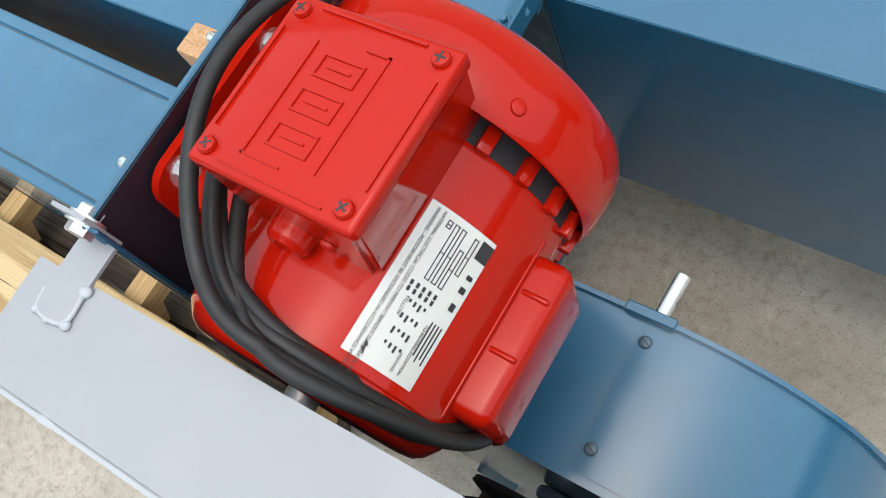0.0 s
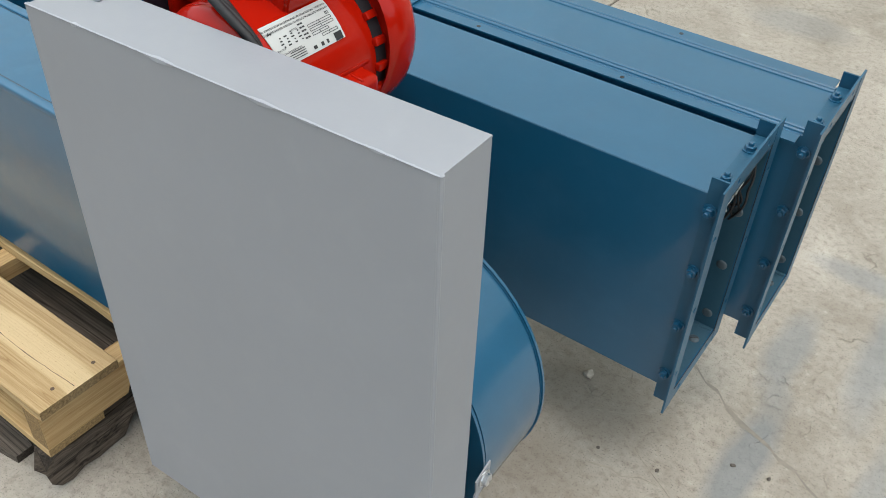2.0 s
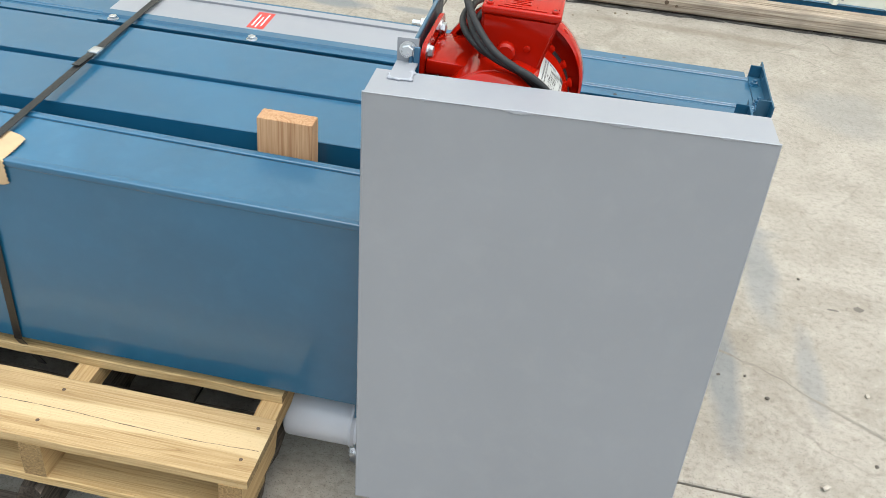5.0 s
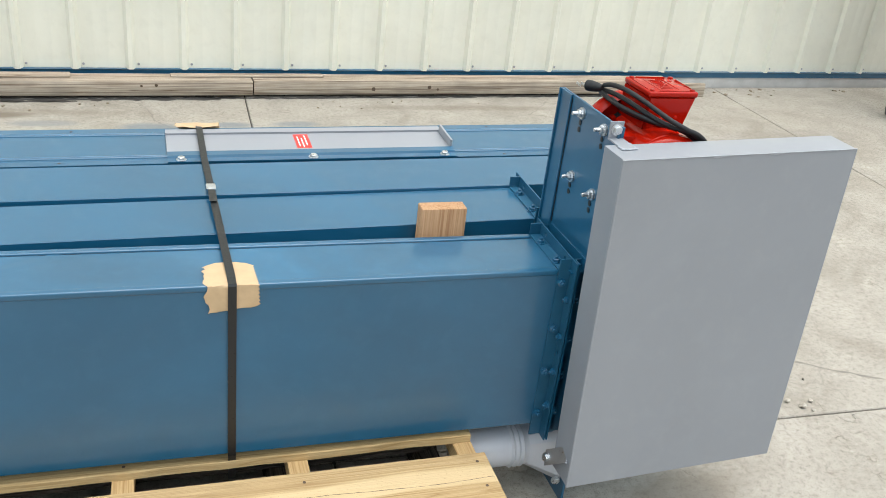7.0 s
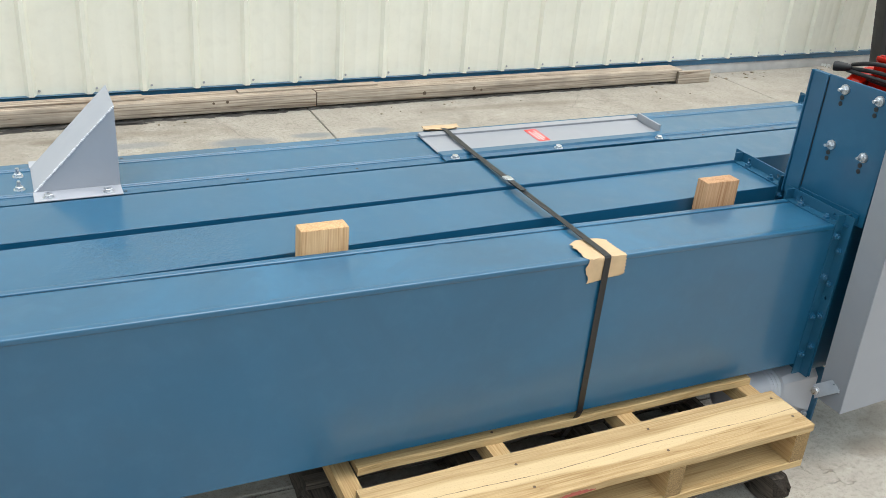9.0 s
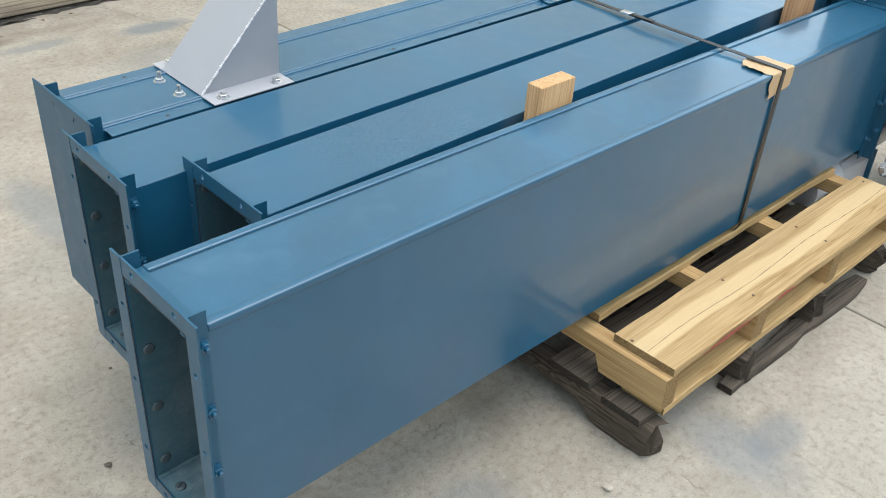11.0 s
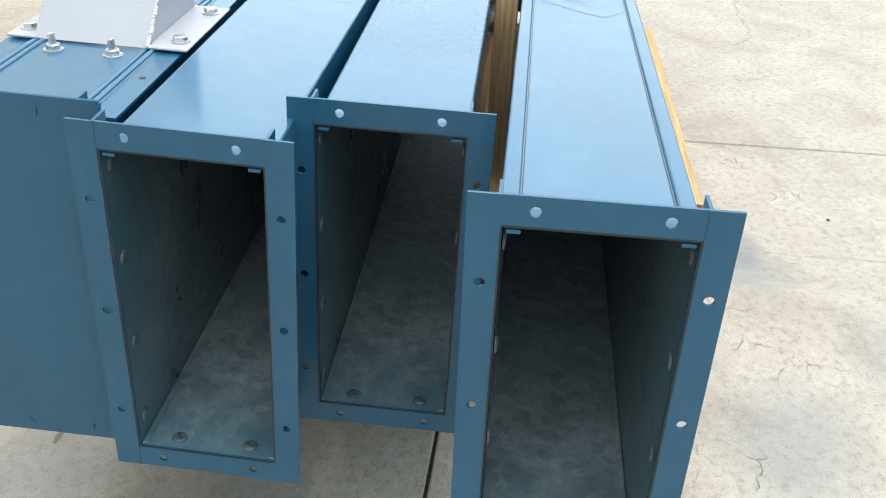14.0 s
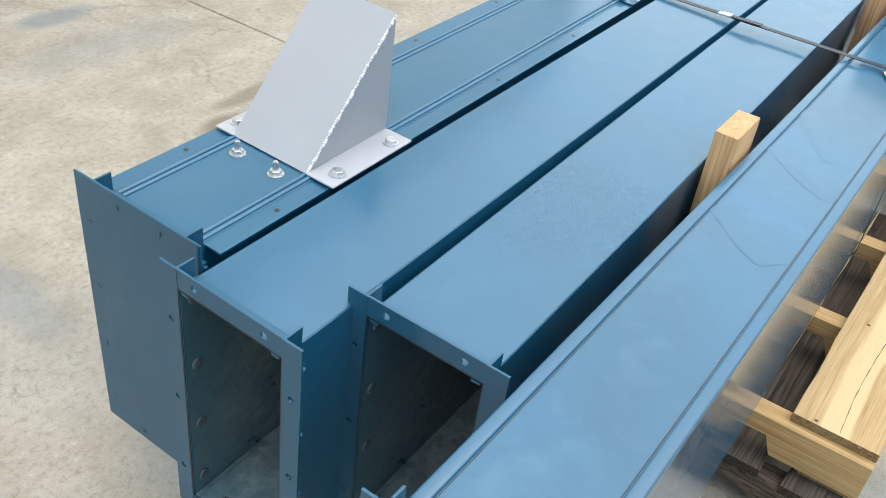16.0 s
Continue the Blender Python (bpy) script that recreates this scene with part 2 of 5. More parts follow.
    # old paint overspray: bluish patches
    for (px, py, rx, ry, k, tint) in [q + ((0.189, 0.209, 0.222),) for q in ((2.718, 0.745, 0.055, 0.32, 0.62), (2.69, 1.08, 0.06, 0.20, 0.5), (2.85, 1.22, 0.07, 0.34, 0.5), (2.925, 0.83, 0.045, 0.22, 0.4), (2.77, 1.42, 0.22, 0.06, 0.45), (0.966, -0.094, 0.11, 0.20, 0.5), (0.250, 1.004, 0.14, 0.16, 0.4), (0.182, 0.691, 0.2, 0.2, 0.35), (0.450, 0.147, 0.16, 0.10, 0.45),
                                (0.444, -0.100, 0.22, 0.16, 0.35), (0.633, -0.410, 0.3, 0.2, 0.35), (0.3, 1.62, 0.10, 0.30, 0.5), (0, 1.9, 0.16, 0.25, 0.35),
                                (1.2, 2.45, 0.45, 0.16, 0.3), (2.2, 2.6, 0.25, 0.15, 0.3), (0.332, 1.31, 0.35, 0.3, 0.2), (3.3, 2.4, 0.3, 0.3, 0.25), (1.22, 2.74, 0.20, 0.09, 0.75), (1.57, 2.78, 0.15, 0.06, 0.7), (1.87, 2.79, 0.15, 0.06, 0.6), (0.78, 2.80, 0.2, 0.06, 0.5), (1.06, -0.13, 0.13, 0.07, 0.5))] + [q + ((0.19, 0.16, 0.125),) for q in ((2.46, 0.74, 0.20, 0.17, 0.42), (2.4, 0.5, 0.2, 0.15, 0.3), (0.396, 0.758, 0.35, 0.2, 0.3), (-0.7, 2.75, 0.4, 0.22, 0.35), (0.6, 2.95, 0.7, 0.06, 0.35), (2.8, 3.05, 0.9, 0.06, 0.35), (4.4, 2.5, 0.5, 0.25, 0.25), (1.11, 1.82, 0.12, 0.06, 0.85), (1.30, 1.90, 0.22, 0.05, 0.65), (1.58, 1.96, 0.16, 0.06, 0.6), (1.35, 2.21, 0.3, 0.10, 0.2), (0.55, 2.91, 0.28, 0.07, 0.85), (2.31, 1.10, 0.25, 0.10, 0.3), (2.40, 0.17, 0.22, 0.10, 0.5), (2.22, 0.10, 0.12, 0.06, 0.5))]:
        mp = nt.nodes.new("ShaderNodeMapping")
        mp.vector_type = "POINT"
        mp.inputs["Location"].default_value = (-px / rx, -py / ry, 0)
        mp.inputs["Scale"].default_value = (1 / rx, 1 / ry, 0.0)
        nt.links.new(v, mp.inputs["Vector"])
        ad = nt.nodes.new("ShaderNodeVectorMath")
        nt.links.new(mp.outputs[0], ad.inputs[0])
        s2 = nt.nodes.new("ShaderNodeVectorMath")
        s2.operation = "SCALE"
        s2.inputs["Scale"].default_value = 0.6
        nt.links.new(nz.outputs["Color"], s2.inputs[0])
        nt.links.new(s2.outputs[0], ad.inputs[1])
        ln = nt.nodes.new("ShaderNodeVectorMath")
        ln.operation = "DISTANCE"
        ln.inputs[1].default_value = (0.3, 0.3, 0.3)
        nt.links.new(ad.outputs[0], ln.inputs[0])
        f = ramp(nt, ln.outputs["Value"], [(0.42, g3(k * 1.1)), (0.85, g3(0))])
        c = mixed(nt, f, c, tint)
    nt.links.new(c, b.inputs["Base Color"])
    b.inputs["Roughness"].default_value = 0.9
    b.inputs["Specular IOR Level"].default_value = 0.2
    bumped(nt, b, mixed(nt, 0.6, mixed(nt, 0.5, fine, wrinkle), mixed(nt, tick, g3(0.6), g3(0.0))), 0.85, 0.013)
    return m


BLUE = paint("blue_machine_paint", (0.0065, 0.089, 0.174), 0.38, wear=0.13, dust=(0.11, 0.25, 0.37), peel=0.11, coat=0.9, dusty=0.10)
BRUSHED = paint("blue_brushed_paint", (0.006, 0.080, 0.150), 0.5, wear=0.22, dust=(0.10, 0.22, 0.32), peel=0.45, coat=0.35, dusty=0.14)
CRINKLED = paint("blue_paint_with_runs", (0.0065, 0.089, 0.174), 0.38, wear=0.13, dust=(0.11, 0.25, 0.37), peel=0.11, coat=0.9, dusty=0.10, crinkle=True)
DUSTED = paint("dusty_blue_paint", (0.0065, 0.089, 0.174), 0.40, wear=0.26, dust=(0.16, 0.31, 0.42), peel=0.11, coat=0.9, dusty=0.16)
GREY = paint("grey_machine_paint", (0.27, 0.28, 0.30), 0.38, wear=0.05, dust=(0.5, 0.5, 0.5), peel=0.1, dusty=0.1)
GREY_HOOD = paint("light_grey_machine_paint", (0.35, 0.365, 0.40), 0.38, wear=0.05, dust=(0.55, 0.55, 0.55), peel=0.1, dusty=0.1)
RED = paint("red_gloss_paint", (0.37, 0.008, 0.002), 0.10, wear=0.06, dust=(0.5, 0.03, 0.025), peel=0.03, coat=0.0, dusty=0.04)
RED.node_tree.nodes["Principled BSDF"].inputs["Specular IOR Level"].default_value = 0.24
CREAM = paint("cream_sheet_paint", (0.80, 0.775, 0.655), 0.5, wear=0.05, dust=(0.6, 0.57, 0.47), peel=0.04, dusty=0.25)
GALV = galvanised("galvanised_sheet")
WALL_ZINC = galvanised("darker_wall_zinc", (0.195, 0.245, 0.265), 0.36)
ZINC = plain("zinc_bolt", (0.62, 0.63, 0.64), 0.3, 0.9, 0.1, 90, 0.05)
STEEL = plain("raw_steel", (0.42, 0.42, 0.43), 0.35, 0.85, 0.15, 60, 0.08)
RUST = plain("rusty_nail", (0.13, 0.085, 0.055), 0.7, 0.3, 0.3, 90, 0.2)
DULL = plain("dull_painted_bolt", (0.07, 0.095, 0.11), 0.45, 0.2, 0.2, 60, 0.1)
NAVY = plain("dark_navy", (0.013, 0.013, 0.022), 0.45, 0, 0.2, 30, 0.1)
BLACKENED = plain("blue_black_bolt", (0.07, 0.11, 0.15), 0.4, 0.4, 0.2, 60, 0.1)
PINE = wood("fresh_pine", (0.56, 0.40, 0.20), (0.36, 0.225, 0.09), ring=34)
PINE_SAP = wood("fresh_pine_with_sapwood", (0.52, 0.375, 0.195), (0.32, 0.20, 0.085), ring=34, sap=(0.66, 0.51, 0.295))
PINE_Y = wood("fresh_pine_across", (0.55, 0.385, 0.19), (0.34, 0.20, 0.08), ring=34, axis=1)
PINE_Z = wood("fresh_pine_upright", (0.66, 0.44, 0.24), (0.42, 0.23, 0.10), ring=30, axis=2, endgrain=0.15)
PINE_WARM = wood("reddish_pine_upright", (0.58, 0.36, 0.20), (0.34, 0.17, 0.08), ring=26, axis=2, endgrain=0.15)
OLD = wood("rotten_grey_wood", (0.15, 0.125, 0.10), (0.022, 0.017, 0.013), ring=30, grime=0.9, rough=0.9)
OLD_Y = wood("rotten_dark_wood", (0.145, 0.115, 0.088), (0.018, 0.013, 0.010), ring=30, axis=1, grime=0.9, rough=0.9)
TIMBER = wood("weathered_timber", (0.52, 0.44, 0.345), (0.15, 0.10, 0.065), ring=16, grime=0.45, grimecol=(0.2, 0.17, 0.14))
CONC = concrete_ground()
CURB = plain("grey_curb", (0.50, 0.485, 0.46), 0.8, 0, 0.2, 12, 0.3)
DIRT = plain("joint_dirt", (0.07, 0.06, 0.05), 0.95, 0, 0.3, 60, 0.4)
STRAPM = plain("black_strap", (0.012, 0.012, 0.013), 0.35, 0, 0.2, 200, 0.1)
RUBBER = plain("black_cable_rubber", (0.009, 0.0092, 0.010), 0.6, 0, 0.3, 150, 0.15)
TAPE = plain("masking_tape", (0.52, 0.365, 0.21), 0.55, 0, 0.12, 60, 0.3)
PLATE_WHITE = plain("white_name_plate", (0.50, 0.51, 0.49), 0.35, 0, 0.05, 50, 0.03)
INK = plain("black_ink_and_gaps", (0.015, 0.015, 0.016), 0.5, 0, 0.1, 50, 0.0)
LABEL_RED = plain("red_label", (0.62, 0.04, 0.03), 0.4, 0, 0.1, 50, 0.02)
LABEL_WHITE = plain("white_print", (0.8, 0.8, 0.78), 0.4, 0, 0.05, 50, 0.02)
BLACK_PLASTIC = plain("black_plastic", (0.02, 0.02, 0.022), 0.5, 0, 0.3, 20, 0.2)
# colours the pulley rubber and also stands in for shade inside gaps
DARKGAP = plain("dark_rubber_and_gap_shade", (0.012, 0.011, 0.014), 0.7, 0, 0.2, 60, 0.2)
RAG = plain("dried_paint_bead", (0.74, 0.74, 0.76), 0.3, 0, 0.1, 90, 0.2)


# ---- mesh helpers ----
def finish(bm, smooth=35):
    me = bpy.data.meshes.new("mesh")
    bmesh.ops.recalc_face_normals(bm, faces=bm.faces)
    bm.to_mesh(me)
    bm.free()
    if smooth:
        me.polygons.foreach_set("use_smooth", [True] * len(me.polygons))
        me.set_sharp_from_angle(angle=radians(smooth))
    return me


def part(name, bm, material, parent, label="", smooth=35):
    """One mesh object under a thing or a part; bm may also be a finished mesh."""
    me = finish(bm, smooth) if isinstance(bm, bmesh.types.BMesh) else bm
    if not me.materials:
        me.materials.append(material)
    me.name = name
    ob = new(name, me)
    ob.parent = parent
    return tagged(ob, label)


def thing(name, label, category, at=None, group="", kind=""):
    ob = new(name)
    ob.empty_display_size = 0.05
    if at is not None:
        ob.matrix_world = at
    return tagged(ob, label, category, group, kind)


def box(bm, x0, x1, y0, y1, z0, z1, bev=0.0, seg=2, m=None):
    vs = [bm.verts.new(p) for p in ((x0, y0, z0), (x1, y0, z0), (x1, y1, z0), (x0, y1, z0), (x0, y0, z1), (x1, y0, z1), (x1, y1, z1), (x0, y1, z1))]
    fs = [bm.faces.new([vs[i] for i in q]) for q in ((3, 2, 1, 0), (4, 5, 6, 7), (0, 1, 5, 4), (1, 2, 6, 5), (2, 3, 7, 6), (3, 0, 4, 7))]
    if bev:
        es = list({e for f in fs for e in f.edges})
        r = bmesh.ops.bevel(bm, geom=es, offset=bev, segments=seg, affect="EDGES", profile=0.5)
        vs = list({v for f in r["faces"] for v in f.verts} | {v for v in vs if v.is_valid})
    if m is not None:
        bmesh.ops.transform(bm, matrix=m, verts=[v for v in vs if v.is_valid])
    return bm


def bx(*a, **k):
    return box(bmesh.new(), *a, **k)


def frame_of(p0, p1):
    p0, p1 = Vector(p0), Vector(p1)
    return Matrix.Translation(p0) @ (p1 - p0).to_track_quat("Z", "Y").to_matrix().to_4x4(), (p1 - p0).length


def lathe(bm, p0, p1, prof, n=24, cap=True):
    """Turns a profile of (distance along, radius) round the line from p0 to p1."""
    m, _ = frame_of(p0, p1)
    rings = []
    for d, r in prof:
        rings.append([bm.verts.new(m @ Vector((r * math.cos(2 * math.pi * k / n), r * math.sin(2 * math.pi * k / n), d))) for k in range(n)])
    for a, b in zip(rings, rings[1:]):
        for k in range(n):
            bm.faces.new((a[k], a[(k + 1) % n], b[(k + 1) % n], b[k]))
    if cap:
        bm.faces.new(list(reversed(rings[0])))
        bm.faces.new(rings[-1])
    return bm


def cyl(bm, p0, p1, r, n=20):
    _, d = frame_of(p0, p1)
    return lathe(bm, p0, p1, [(0, r), (d, r)], n)


def prism(bm, pts, axis, a, b):
    """A flat outline (two coordinates) pushed along the third axis from a to b."""
    def put(p, t):
        return {"x": (t, p[0], p[1]), "y": (p[0], t, p[1]), "z": (p[0], p[1], t)}[axis]
    va, vb = [bm.verts.new(put(p, a)) for p in pts], [bm.verts.new(put(p, b)) for p in pts]
    bm.faces.new(va), bm.faces.new(list(reversed(vb)))
    for k in range(len(pts)):
        j = (k + 1) % len(pts)
        bm.faces.new((va[k], vb[k], vb[j], va[j]))
    return bm


def tube(name, pts, r, material, parent, label="", cyclic=False):
    cu = bpy.data.curves.new(name, "CURVE")
    cu.dimensions, cu.bevel_depth, cu.bevel_resolution, cu.resolution_u, cu.use_fill_caps = "3D", r, 4, 10, True
    sp = cu.splines.new("NURBS")
    sp.points.add(len(pts) - 1)
    for p, q in zip(sp.points, pts):
        p.co = (*q, 1)
    sp.order_u, sp.use_endpoint_u, sp.use_cyclic_u = 4, not cyclic, cyclic
    cu.materials.append(material)
    ob = new(name, cu)
    ob.parent = parent
    return tagged(ob, label)


def strip_with_holes(length, width, t, holes, r):
    """A flat bar in the plane of u (along) and v (across), with round holes; thickness along w."""
    bm = bmesh.new()
    cells, cur = [], 0.0
    for c in sorted(holes):
        a, b = c - width / 2, c + width / 2
        if a > cur + 1e-5:
            cells.append((cur, a, None))
        cells.append((max(a, cur), min(b, length), c))
        cur = min(b, length)
    if cur < length - 1e-5:
        cells.append((cur, length, None))
    for a, b, c in cells:
        if c is None:
            bm.faces.new([bm.verts.new(p) for p in ((a, 0, 0), (b, 0, 0), (b, width, 0), (a, width, 0))])
            continue
        mid = width / 2
        outer = [(b, mid), (b, width), (c, width), (a, width), (a, mid), (a, 0), (c, 0), (b, 0)]
        vo = [bm.verts.new((*p, 0)) for p in outer]
        vi = [bm.verts.new((c + r * math.cos(math.pi * k / 4), mid + r * math.sin(math.pi * k / 4), 0)) for k in range(8)]
        for k in range(8):
            j = (k + 1) % 8
            bm.faces.new((vo[k], vo[j], vi[j], vi[k]))
    bmesh.ops.remove_doubles(bm, verts=bm.verts, dist=1e-5)
    bmesh.ops.recalc_face_normals(bm, faces=bm.faces)
    r2 = bmesh.ops.extrude_face_region(bm, geom=bm.faces[:])
    bmesh.ops.translate(bm, verts=[v for v in r2["geom"] if isinstance(v, bmesh.types.BMVert)], vec=(0, 0, t))
    return bm


def hex_bolt_mesh(r=0.0085, h=0.0065, stud=0.006, washer=True, mat=None):
    bm = bmesh.new()
    z = 0.0
    if washer:
        lathe(bm, (0, 0, 0), (0, 0, 1), [(0, r * 1.35), (0.0016, r * 1.35)], 14)
        z = 0.0016
    lathe(bm, (0, 0, z), (0, 0, 1), [(0, r), (h * 0.85, r), (h, r * 0.86)], 6)
    if stud:
        lathe(bm, (0, 0, z + h), (0, 0, 1), [(0, r * 0.5), (stud * 0.8, r * 0.5), (stud, r * 0.4)], 10)
    me = finish(bm, 30)
    me.materials.append(mat or ZINC)
    return me


def slot_head_mesh(r=0.009, mat=None):
    """A domed head with a screwdriver slot cut across."""
    bm = bmesh.new()
    lathe(bm, (0, 0, 0), (0, 0, 1), [(0, r), (0.0010, r * 0.98), (0.0021, r * 0.85), (0.0027, r * 0.5)], 18)
    me = finish(bm, 40)
    me.materials.append(mat or ZINC)
    return me


BOLT_BLUE = hex_bolt_mesh(0.0078, 0.006, 0.005, True, BLUE)
BOLT_ZINC = hex_bolt_mesh(0.0085, 0.0065, 0.012, True, ZINC)
HEX_ZINC = hex_bolt_mesh(0.0085, 0.006, 0.0, True, ZINC)
HEAD_IN = slot_head_mesh(0.0085, DULL)
HEAD_OUT = slot_head_mesh(0.0055, BLACKENED)
SLOT_DARK = finish(bx(-0.0075, 0.0075, -0.0008, 0.0008, 0, 0.0012), 0)
SLOT_DARK.materials.append(INK)
HEAD_TOP = 0.0022
SLOT_OUT = finish(bx(-0.0046, 0.0046, -0.0006, 0.0006, 0, 0.0006), 0)
SLOT_OUT.materials.append(INK)
SLOT_IN = finish(bx(-0.0062, 0.0062, -0.0007, 0.0007, 0, 0.0007), 0)
SLOT_IN.materials.append(INK)
SLOT_TINY = finish(bx(-0.004, 0.004, -0.0008, 0.0008, 0, 0.0009), 0)
SLOT_TINY.materials.append(BLACKENED)
LIP_HOLE = finish(lathe(bmesh.new(), (0, 0, 0), (0, 0, 1), [(0, 0.0036), (0.0004, 0.0036)], 12), 0)
LIP_HOLE.materials.append(INK)
NAIL = finish(lathe(bmesh.new(), (0, 0, 0), (0, 0, 1), [(0, 0.0035), (0.0006, 0.0033)], 8), 30)
NAIL.materials.append(RUST)


def placed(name, me, parent, p, way=(0, 0, 1), spin=0.0, label=""):
    ob = new(name, me)
    ob.parent = parent
    ob.matrix_local = Matrix.Translation(p) @ Vector(way).to_track_quat("Z", "Y").to_matrix().to_4x4() @ Matrix.Rotation(spin, 4, "Z")
    return tagged(ob, label)

HEX_TINY = hex_bolt_mesh(0.0045, 0.004, 0.0, True, STEEL)
HEAD_RED = slot_head_mesh(0.0050, RED)
CROSS = finish(bx(-0.0031, 0.0031, -0.0006, 0.0006, 0, 0.0005), 0)
CROSS.materials.append(INK)
GREY_LIGHT = paint("silver_grey_paint", (0.55, 0.56, 0.60), 0.28, wear=0.06, dusty=0.1)


# ---- ground ----
ground = thing("ground", "pale worn concrete yard with sawn joints", "ground", kind="structure")
part("subgrade", bx(-260, 260, -260, 260, -0.32, -0.007), DIRT, ground, "dark dirt in the slab joints")
XJ, YJ = (-4.2, -1.29, 1.615, 4.459, 7.3, 10.2), (-6.3, -2.95, 0.42, 3.75, 7.1)
G = 0.003
YARD = Matrix.Translation((1.613, 0.41, 0)) @ Matrix.Rotation(radians(-1.1), 4, "Z") @ Matrix.Translation((-1.613, -0.41, 0))


def slab(x0, x1, y0, y1):
    part("concrete_slab", bx(x0, x1, y0, y1, -0.2, 0.0, bev=0.003, seg=1, m=YARD), CONC, ground, "pale concrete slab", smooth=0)


for xa, xb in zip(XJ, XJ[1:]):
    for ya, yb in zip(YJ, YJ[1:]):
        slab(xa + G, xb - G, ya + G, yb - G)
for x0, x1, y0, y1 in ((-260, XJ[0], -260, 260), (XJ[-1], 260, -260, 260), (XJ[0], XJ[-1], -260, YJ[0]), (XJ[0], XJ[-1], YJ[-1], 260)):
    slab(x0 + G, x1 - G, y0 + G, y1 - G)


def crack(pts, w, label="dark crack in the concrete", mat=None):
    """A crooked crack line lying on the slab."""
    rnd = random.Random(int(pts[0][0] * 1000))
    bm = bmesh.new()
    fine = []
    for (ax, ay), (bx_, by_) in zip(pts, pts[1:]):
        n = max(2, int(math.hypot(bx_ - ax, by_ - ay) / 0.03))
        for k in range(n):
            f = k / n
            fine.append((ax + (bx_ - ax) * f + rnd.uniform(-0.006, 0.006), ay + (by_ - ay) * f + rnd.uniform(-0.006, 0.006)))
    fine.append(pts[-1])
    prev = None
    for k, (x, y) in enumerate(fine):
        h = w * rnd.uniform(0.3, 1.0) * (0.4 if k in (0, len(fine) - 1) else 1)
        a, b = bm.verts.new((x - h * 0.6, y + h, 0.0008)), bm.verts.new((x + h * 0.6, y - h, 0.0008))
        if prev:
            bm.faces.new((prev[0], prev[1], b, a))
        prev = (a, b)
    return part("crack", bm, mat or CRACKM, ground, label, smooth=0)


SEAMM = plain("worn_seam", (0.24, 0.218, 0.185), 0.95, 0, 0.3, 60, 0.3)
CRACKM = plain("crack_dirt", (0.29, 0.26, 0.215), 0.95, 0, 0.4, 40, 0.2)
crack([(2.50, 0.96), (2.533, 0.947), (2.679, 0.859), (2.828, 0.793), (2.938, 0.717), (3.06, 0.64), (3.3, 0.5)], 0.0095, "worn tooled seam in the concrete", SEAMM)
crack([(2.352, 0.80), (2.436, 0.815), (2.471, 0.722), (2.532, 0.684), (2.65, 0.617), (2.692, 0.589)], 0.0018)
crack([(2.37, 0.677), (2.41, 0.70), (2.471, 0.722), (2.52, 0.76), (2.591, 0.781)], 0.0016)
crack([(2.3, 0.62), (2.42, 0.66), (2.5, 0.6), (2.62, 0.63)], 0.0018)
crack([(2.38, 0.5), (2.45, 0.58), (2.44, 0.68)], 0.0016)
crack([(2.732, 0.979), (2.75, 0.995), (2.776, 1.003)], 0.0016)

PEBBLE = plain("grit_stone", (0.42, 0.38, 0.32), 0.9, 0, 0.3, 90, 0.3)
PEBBLE_D = plain("dark_grit", (0.11, 0.095, 0.08), 0.9, 0, 0.3, 90, 0.3)


def pebble(x, y, r, mat, name="pebble", label="small loose stone chip on the concrete"):
    rnd = random.Random(int(x * 977 + y * 331))
    bm = bmesh.new()
    bmesh.ops.create_icosphere(bm, subdivisions=1, radius=r)
    for v in bm.verts:
        v.co *= rnd.uniform(0.7, 1.15)
        v.co.z *= 0.55
    me = finish(bm, 20)
    me.materials.append(mat)
    lo = min(v.co.z for v in me.vertices)
    ob = new(name, me)
    ob.location = (x, y, -lo)
    return tagged(ob, label, "stone", "loose stones")


for x, y, r, d in ((0.682, 0.011, 0.011, 0), (3.044, 0.772, 0.007, 0), (2.705, 0.751, 0.004, 1), (2.4, 0.78, 0.012, 0), (2.95, 1.21, 0.005, 1),
                   (0.140, 0.916, 0.004, 1), (2.62, 0.55, 0.004, 1), (0.868, -0.450, 0.006, 1), (1.206, -0.349, 0.006, 1), (3.02, 0.55, 0.005, 1), (0.010, 0.662, 0.008, 1), (2.812, 0.699, 0.006, 1), (2.768, 0.763, 0.005, 1), (2.605, 0.658, 0.005, 1), (2.499, 0.638, 0.004, 1), (2.708, 0.754, 0.004, 1),
                   (2.93, 0.43, 0.013, 0), (2.97, 0.45, 0.009, 0), (2.9, 0.46, 0.01, 0), (2.95, 0.41, 0.007, 0)):
    pebble(x, y, r, PEBBLE_D if d else PEBBLE)
SPOT = plain("oil_spot", (0.13, 0.115, 0.10), 0.7, 0, 0.3, 60, 0.1)


def spot(x, y, rx, ry, n=12):
    rnd = random.Random(int(x * 1313 + y * 77))
    rx, ry = rx * 0.62, ry * 0.62
    bm = bmesh.new()
    bm.faces.new([bm.verts.new((x + rx * rnd.uniform(0.7, 1.1) * math.cos(2 * math.pi * k / n), y + ry * rnd.uniform(0.7, 1.1) * math.sin(2 * math.pi * k / n), 0.0009)) for k in range(n)])
    part("stain", bm, SPOT, ground, "small dark stain on the concrete", smooth=0)


